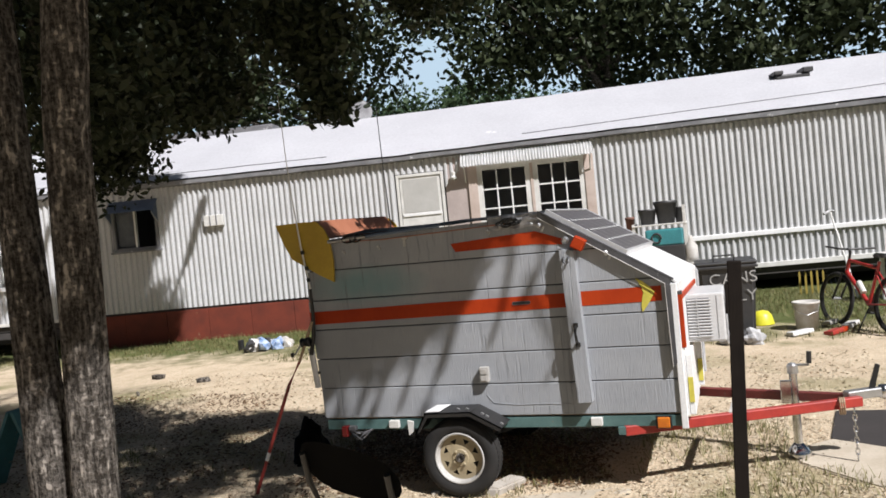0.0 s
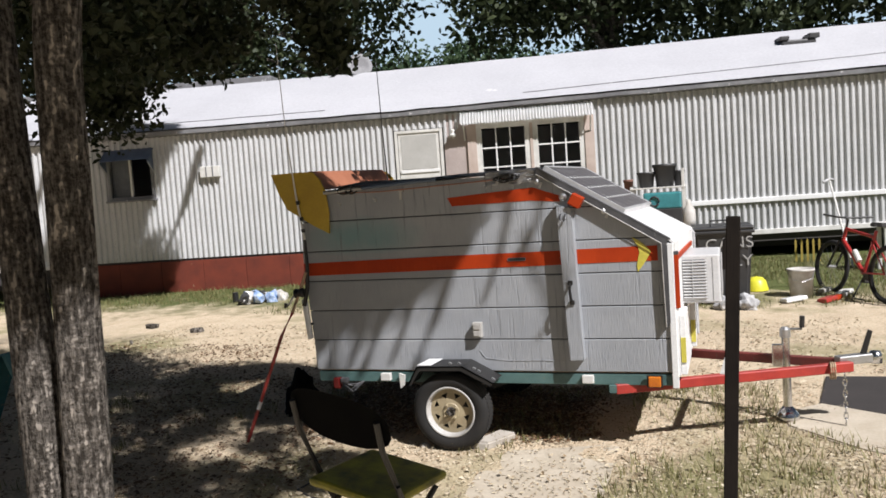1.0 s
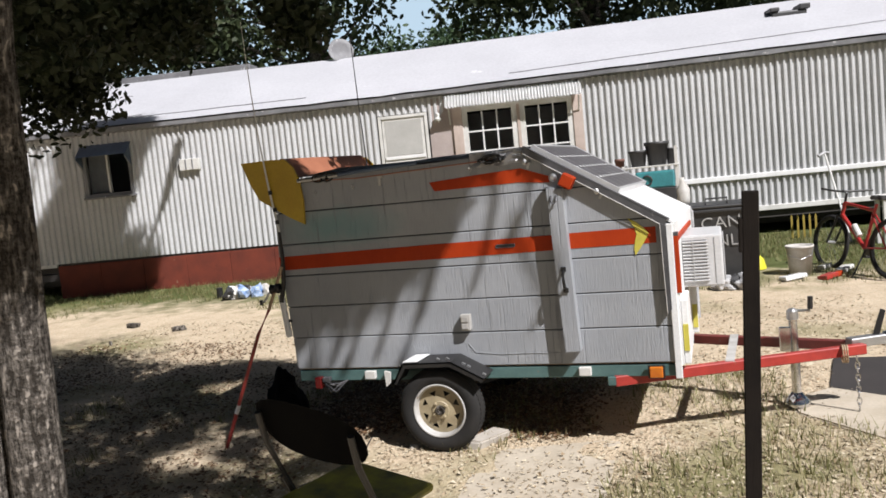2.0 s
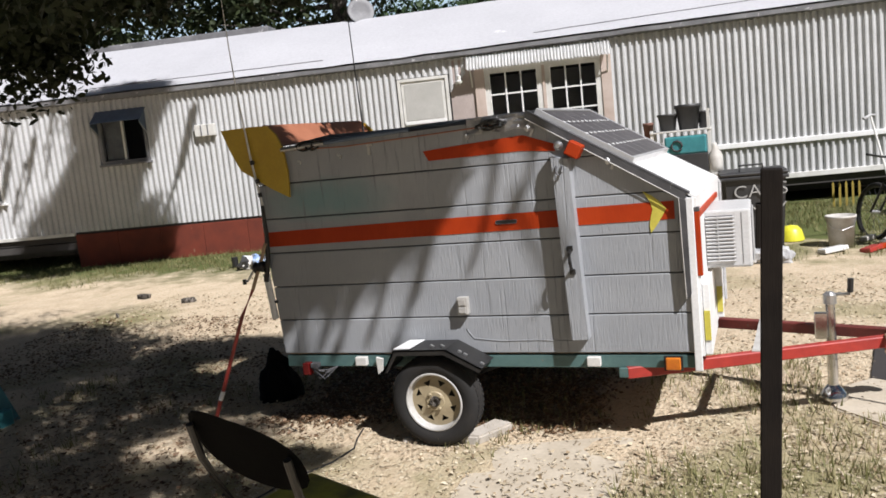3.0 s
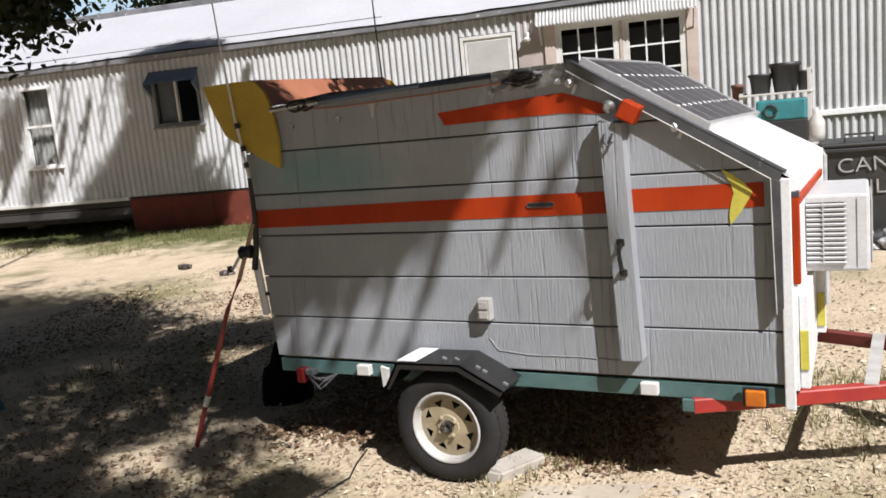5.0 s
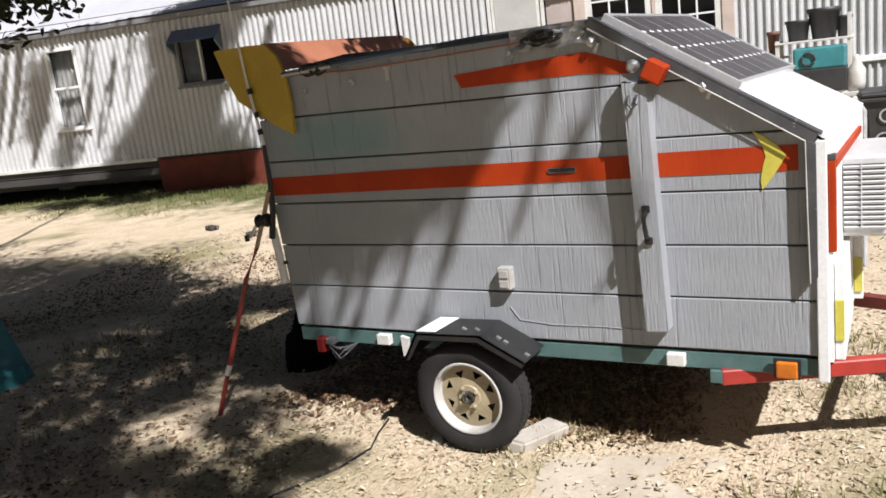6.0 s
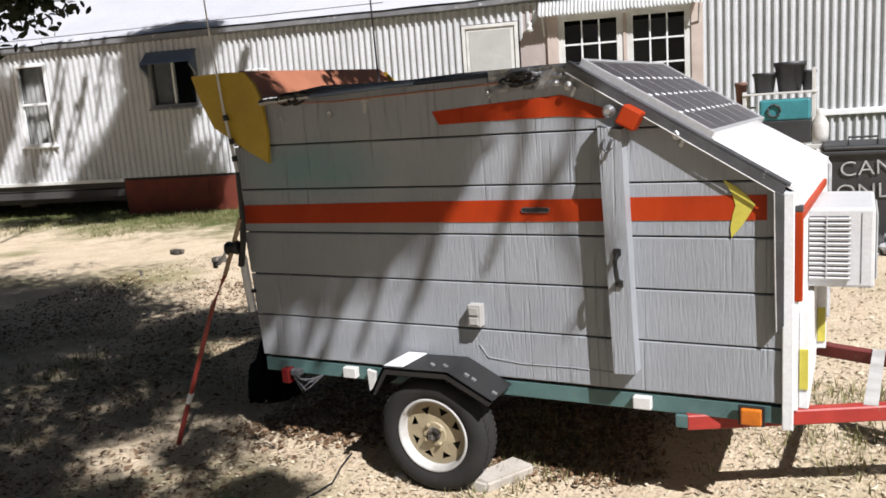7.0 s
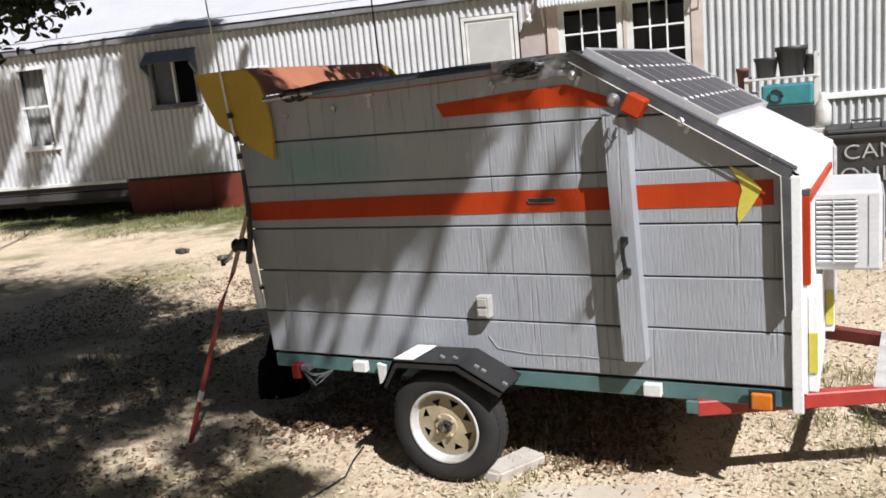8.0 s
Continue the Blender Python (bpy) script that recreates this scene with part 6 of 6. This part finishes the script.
part("dark_can", tube(B(), [(-0.5, 0, 0.0), (-0.5, 0, 0.16)], 0.05, 10), BLACK, bag)
for x, y, l in ((-3.93, 4.03, 0.09), (-4.91, 4.35, 0.10), (-4.3, 3.2, 0.03)):
    d = thing("dark_clod", None, "small dark lump of wood on dirt", "debris", "lumps on the dirt")
    bm = B()
    box(bm, (x, y, ground_z(x, y) + 0.03), (l * 1.8, l, 0.06), pose(0, 0, 0, 0, 0, 40 * x), 0.012)
    for v in bm.verts:
        v.co += Vector((noise.noise(v.co * 20), noise.noise(v.co * 21), 0)) * 0.03
    part("lump", bm, BARK, d)

# ==== things before the home
can = thing("wheeled_bin", Matrix.Translation((2.66, 5.75, ground_z(2.66, 5.75))) @ Matrix.Rotation(radians(4), 4, "Z") @ Matrix.Diagonal((1, 1, 0.91, 1)), "black wheeled bin hand-lettered CANS ONLY in white", "bin")
bm = B()
slab(bm, [(-0.29, -0.28, 0.04), (0.29, -0.28, 0.04), (0.29, 0.28, 0.04), (-0.29, 0.28, 0.04)], (0, 0, 0.01))
top_, bot_ = [(-0.335, -0.34), (0.335, -0.34), (0.335, 0.36), (-0.335, 0.36)], [(-0.285, -0.27), (0.285, -0.27), (0.285, 0.27), (-0.285, 0.27)]
lo_ = [bm.verts.new((x, y, 0.04)) for x, y in bot_]
hi_ = [bm.verts.new((x, y, 0.98)) for x, y in top_]
for i in range(4):
    bm.faces.new((lo_[i], lo_[(i + 1) % 4], hi_[(i + 1) % 4], hi_[i]))
bmesh.ops.bevel(bm, geom=[e for e in bm.edges if abs(e.verts[0].co.z - e.verts[1].co.z) > 0.5], offset=0.04, segments=3, affect="EDGES")
part("bin_body", bm, BLACK_PLASTIC, can)
part("rim", span(B(), (-0.36, -0.37, 0.94), (0.36, 0.38, 0.985), 0.012), BLACK_PLASTIC, can)
part("lid", span(B(), (-0.36, -0.38, 0.99), (0.36, 0.38, 1.04), 0.025), BLACK_PLASTIC, can, "black lid with raised ribs")
part("lid_handle", tube(B(), [(-0.14, -0.30, 1.03), (-0.14, -0.32, 1.12), (0.10, -0.32, 1.12), (0.10, -0.30, 1.03)], 0.012, 8), BLACK_PLASTIC, can)
for x in (-0.30, 0.30):
    part("bin_wheel", lathe(B(), [(0.0, -0.03), (0.12, -0.03), (0.13, 0.0), (0.12, 0.03), (0.0, 0.03)], pose(x, 0.30, 0.13, 0, 90, 0), 18), RUBBER, can)


def lettering(text, size, m, parent):
    cu = bpy.data.curves.new("lettering", "FONT")
    cu.body, cu.size, cu.align_x, cu.extrude, cu.offset = text, size, "CENTER", 0.002, -0.002
    ob = bpy.data.objects.new("lettering", cu)
    scene.collection.objects.link(ob)
    me = bpy.data.meshes.new_from_object(ob.evaluated_get(bpy.context.evaluated_depsgraph_get()))
    bpy.data.objects.remove(ob)
    me.transform(m)
    me.materials.append(CHALK)
    o = new("lettering", me)
    o.parent = parent
    tagged(o, "white hand-painted letters")


tiltm = math.degrees(math.atan2(0.07, 0.94))
lettering("CANS", 0.215, Matrix.Translation((0.07, -0.336, 0.74)) @ pose(0, 0, 0, 90 + tiltm, 0, 0) @ pose(0, 0, 0, 0, 0, 3), can)
lettering("ONLY", 0.215, Matrix.Translation((0.05, -0.318, 0.50)) @ pose(0, 0, 0, 90 + tiltm, 0, 0) @ pose(0, 0, 0, 0, 0, 2), can)
rag = thing("rag_heap", Matrix.Translation((2.80, 5.2, ground_z(2.8, 5.2))), "crumpled grey and black cloth on the ground", "cloth")
for i in range(3):
    bm = B()
    bmesh.ops.create_icosphere(bm, subdivisions=3, radius=0.12)
    o = Vector((i * 0.12 - 0.12, 0.05 * (i % 2), 0.05))
    for v in bm.verts:
        v.co = Vector((v.co.x, v.co.y * 0.8, max(-0.05, v.co.z * 0.9))) * (1 + 0.6 * noise.noise(v.co * 15 + o * 20)) + o
    part("cloth_fold", bm, (RAG, BLACK_PLASTIC, RAG)[i], rag)

bk = thing("bucket", Matrix.Translation((3.56, 5.85, ground_z(3.56, 5.85))), "dusty white plastic bucket on the dirt", "bucket")
part("bucket_wall", lathe(B(), [(0.0, 0.0), (0.125, 0.0), (0.15, 0.32), (0.162, 0.325), (0.162, 0.35), (0.148, 0.35), (0.12, 0.02), (0.0, 0.02)], Matrix(), 24), BUCKET, bk, "", True)
part("bail", tube(B(), [(-0.158, 0, 0.32), (-0.12, -0.12, 0.24), (0, -0.17, 0.2), (0.12, -0.12, 0.24), (0.158, 0, 0.32)], 0.004, 6), STEEL, bk)
hm = thing("yellow_bowl", Matrix.Translation((3.06, 6.3, ground_z(3.06, 6.3))), "bright yellow upturned plastic bowl", "bowl")
part("shell", lathe(B(), [(0.15, 0.0), (0.145, 0.03), (0.12, 0.12), (0.08, 0.165), (0.0, 0.18)], Matrix(), 24), SAFETY, hm, "", True)
for x, y, l, m_ in ((3.82, 5.55, 0.13, TONGUE_RED), (3.93, 5.65, 0.08, ORANGE), (3.45, 5.55, 0.16, WHITE), (4.05, 5.95, 0.14, OLD_WHITE), (3.85, 6.1, 0.1, BUCKET)):
    sc = thing("scrap", None, "small scrap of coloured board on the dirt", "scrap", "scraps on the dirt")
    part("chip", box(B(), (x, y, ground_z(x, y) + 0.03), (l * 1.7, l, 0.05), pose(0, 0, 0, 6, 5, 60 * x), 0.01), m_, sc)

BK = Matrix.Translation((4.40, 5.32, ground_z(4.40, 5.32))) @ Matrix.Rotation(math.atan2(0.9, -0.46), 4, "Z") @ Matrix.Rotation(radians(7), 4, "X")
bike = thing("bicycle", BK, "red mountain bicycle with black tyres on its kickstand", "bicycle")


def bike_wheel(x):
    w = thing("wheel", None)
    w.parent = bike
    m = pose(x, 0, 0.335, 90, 0, 0)
    bm = B()
    R_, r_ = 0.31, 0.027
    lathe(bm, [(R_ + r_ * math.cos(a * 0.7854), r_ * math.sin(a * 0.7854)) for a in range(9)], m, 36)
    part("tyre", bm, RUBBER, w, "", True)
    part("rim", lathe(B(), [(0.288, -0.012), (0.275, 0.0), (0.288, 0.012), (0.291, 0.0), (0.288, -0.012)], m, 36), BLACK, w)
    part("hub", lathe(B(), [(0.0, -0.05), (0.02, -0.05), (0.02, 0.05), (0.0, 0.05)], m, 12), STEEL, w)
    bm = B()
    for k in range(18):
        a = 6.28318 * k / 18
        tube(bm, [m @ Vector((0.02 * math.cos(a + 1.2), 0.02 * math.sin(a + 1.2), 0.03 * (-1) ** k)), m @ Vector((0.28 * math.cos(a), 0.28 * math.sin(a), 0))], 0.0015, 4, False)
    tagged(part("spokes", bm, STEEL, w), kind="stuff")


bike_wheel(0.0)
bike_wheel(1.06)
BB, SEAT_T, HEAD_T, HEAD_B = (0.43, 0, 0.31), (0.30, 0, 0.74), (0.83, 0, 0.82), (0.87, 0, 0.68)
for nm, p, q, r in (("down_tube", BB, HEAD_B, 0.024), ("top_tube", SEAT_T, HEAD_T, 0.020), ("seat_tube", BB, (0.27, 0, 0.82), 0.018), ("head_tube", HEAD_T, HEAD_B, 0.022)):
    part(nm, tube(B(), [p, q], r, 8), BIKE_RED, bike)
for sy in (-0.055, 0.055):
    part("chain_stay", tube(B(), [(BB[0], sy * 0.5, BB[2]), (0, sy, 0.335)], 0.011, 6), BIKE_RED, bike)
    part("seat_stay", tube(B(), [(0.31, sy * 0.4, 0.70), (0, sy, 0.335)], 0.010, 6), BIKE_RED, bike)
    part("fork_blade", tube(B(), [(0.88, sy, 0.67), (0.93, sy, 0.55), (1.06, sy, 0.335)], 0.014, 8), BLACK, bike)
part("stem", tube(B(), [HEAD_T, (0.81, 0, 0.93), (0.88, 0, 0.96)], 0.016, 8), BLACK, bike)
part("handlebar", tube(B(), [(0.80, -0.33, 0.98), (0.87, -0.12, 0.96), (0.88, 0, 0.955), (0.87, 0.12, 0.96), (0.80, 0.33, 0.98)], 0.013, 8), BLACK, bike)
bm = B()
slab(bm, [(0.10, -0.075, 0.86), (0.16, -0.08, 0.87), (0.28, -0.03, 0.865), (0.38, -0.015, 0.86), (0.38, 0.015, 0.86), (0.28, 0.03, 0.865), (0.16, 0.08, 0.87), (0.10, 0.075, 0.86)], (0, 0, 0.05))
bmesh.ops.bevel(bm, geom=bm.edges[:], offset=0.012, segments=2, affect="EDGES")
part("saddle", bm, BLACK_PLASTIC, bike, "black saddle")
part("chain_ring", lathe(B(), [(0.0, -0.004), (0.09, -0.004), (0.095, 0.0), (0.09, 0.004), (0.0, 0.004)], pose(0.43, -0.05, 0.31, 90, 0, 0), 24), DARK_TRIM, bike)
part("crank_arm", tube(B(), [(0.43, -0.07, 0.31), (0.55, -0.08, 0.20)], 0.011, 6), BLACK, bike)
part("pedal", span(B(), (0.51, -0.17, 0.185), (0.60, -0.085, 0.21), 0.004), BLACK, bike)
part("kickstand", tube(B(), [(0.38, 0.03, 0.28), (0.30, 0.22, 0.0)], 0.009, 6), BLACK, bike)
part("bottle", tube(B(), [(0.53, 0, 0.44), (0.64, 0, 0.56)], 0.035, 12), OLD_WHITE, bike, "pale water bottle")

cane = thing("walking_stick", None, "white stick leaning against the home", "stick")
part("shaft", tube(B(), [(4.42, 8.0, ground_z(4.42, 8.0)), (4.24, 8.86, 1.42)], 0.016, 8), OLD_WHITE, cane)
part("grip_head", tube(B(), [(4.14, 8.8, 1.40), (4.24, 8.86, 1.44), (4.30, 8.86, 1.43)], 0.022, 8), RAG, cane)
bench = thing("white_bench", Matrix.Translation((5.3, 7.7, ground_z(5.3, 7.7))) @ Matrix.Rotation(radians(10), 4, "Z"), "pale painted bench before the home", "bench")
part("bench_top", span(B(), (-0.62, -0.16, 0.60), (0.8, 0.2, 0.66), 0.008), OLD_WHITE, bench)
for x in (-0.56, -0.1, 0.7):
    for y in (-0.12, 0.15):
        part("bench_leg", span(B(), (x - 0.025, y - 0.025, -0.03), (x + 0.025, y + 0.025, 0.60), 0.004), OLD_WHITE, bench)
for i in range(5):
    st = thing("garden_stake", None, "short yellow-brown garden stake", "stake", "stakes by the home")
    x = 3.72 + i * 0.085
    part("stake", slab(B(), [(x, 8.95, ground_z(x, 8.95) - 0.02), (x + 0.03, 8.95, ground_z(x, 8.95) - 0.02), (x + 0.03, 8.95, 0.50), (x + 0.015, 8.95, 0.54), (x, 8.95, 0.50)], (0, 0.015, 0)), OLIVE, st)

ps = thing("plant_stand", Matrix.Translation((1.95, 6.0, ground_z(1.88, 6))), "white frame stand crowded with pots and boxes", "stand")
for x in (-0.36, 0.28):
    for y in (-0.17, 0.17):
        part("stand_leg", span(B(), (x - 0.018, y - 0.018, -0.03), (x + 0.018, y + 0.018, 1.66 if x > 0 and y < 0 else 1.46), 0.003), OLD_WHITE, ps)
for z in (0.45, 0.94, 1.44):
    part("shelf", span(B(), (-0.38, -0.20, z - 0.02), (0.30, 0.20, z), 0.004), OLD_WHITE, ps)
def pot(x, y, z, r, h, material, label):
    t_ = thing("flower_pot", Matrix.Translation((x, y, z)), label, "pot", "pots on the stand")
    part("pot_wall", lathe(B(), [(0.0, 0.0), (r * 0.75, 0.0), (r, h * 0.85), (r * 1.1, h * 0.86), (r * 1.1, h), (r * 0.95, h), (r * 0.7, h * 0.1), (0, h * 0.1)], Matrix(), 18), material, t_, "", True)


gz = ground_z(1.88, 6)
pot(2.00, 5.98, gz + 1.44, 0.14, 0.29, BLACK_PLASTIC, "large black plastic plant pot")
pot(1.77, 5.95, gz + 1.44, 0.11, 0.20, BLACK_PLASTIC, "black plastic plant pot, smaller")
pot(2.17, 6.05, gz + 1.44, 0.07, 0.20, BLACK_PLASTIC, "narrow black plastic plant pot")
pot(1.50, 6.3, gz + 1.30, 0.06, 0.26, FLOWERPOT, "brown clay plant pot")
part("post_shelf", span(B(), (-0.50, 0.2, 1.28), (-0.30, 0.40, 1.30)), OLD_WHITE, ps)
part("post_leg", span(B(), (-0.42, 0.28, -0.03), (-0.38, 0.32, 1.28)), OLD_WHITE, ps)
tq = thing("turquoise_box", Matrix.Translation((1.95, 5.92, gz + 1.16)), "turquoise plastic crate under the pots", "crate")
part("crate", span(B(), (-0.22, -0.12, 0.0), (0.25, 0.14, 0.21), 0.02), CYAN_PLASTIC, tq)
part("coil", tube(B(), [(-0.08 + 0.06 * math.cos(a * 0.7), -0.13, 0.10 + 0.06 * math.sin(a * 0.7)) for a in range(10)], 0.012, 8), BLACK_PLASTIC, tq)
dk = thing("dark_crate", Matrix.Translation((1.95, 5.92, gz + 0.94)), "dark plastic crate on the stand", "crate")
part("crate", span(B(), (-0.30, -0.13, 0.0), (0.26, 0.15, 0.22), 0.01), BLACK_PLASTIC, dk)
jug = thing("white_jug", Matrix.Translation((2.28, 5.85, gz)), "white plastic jug on a low stool", "jug")
part("jug_body", lathe(B(), [(0.0, 0.92), (0.075, 0.92), (0.085, 1.0), (0.085, 1.12), (0.03, 1.22), (0.03, 1.26), (0.0, 1.26)], Matrix(), 16), BUCKET, jug, "", True)
part("stool_top", span(B(), (-0.12, -0.12, 0.88), (0.14, 0.14, 0.92), 0.004), OLD_WHITE, jug)
for x in (-0.09, 0.11):
    for y in (-0.09, 0.11):
        part("stool_leg", span(B(), (x - 0.012, y - 0.012, -0.03), (x + 0.012, y + 0.012, 0.88)), OLD_WHITE, jug)
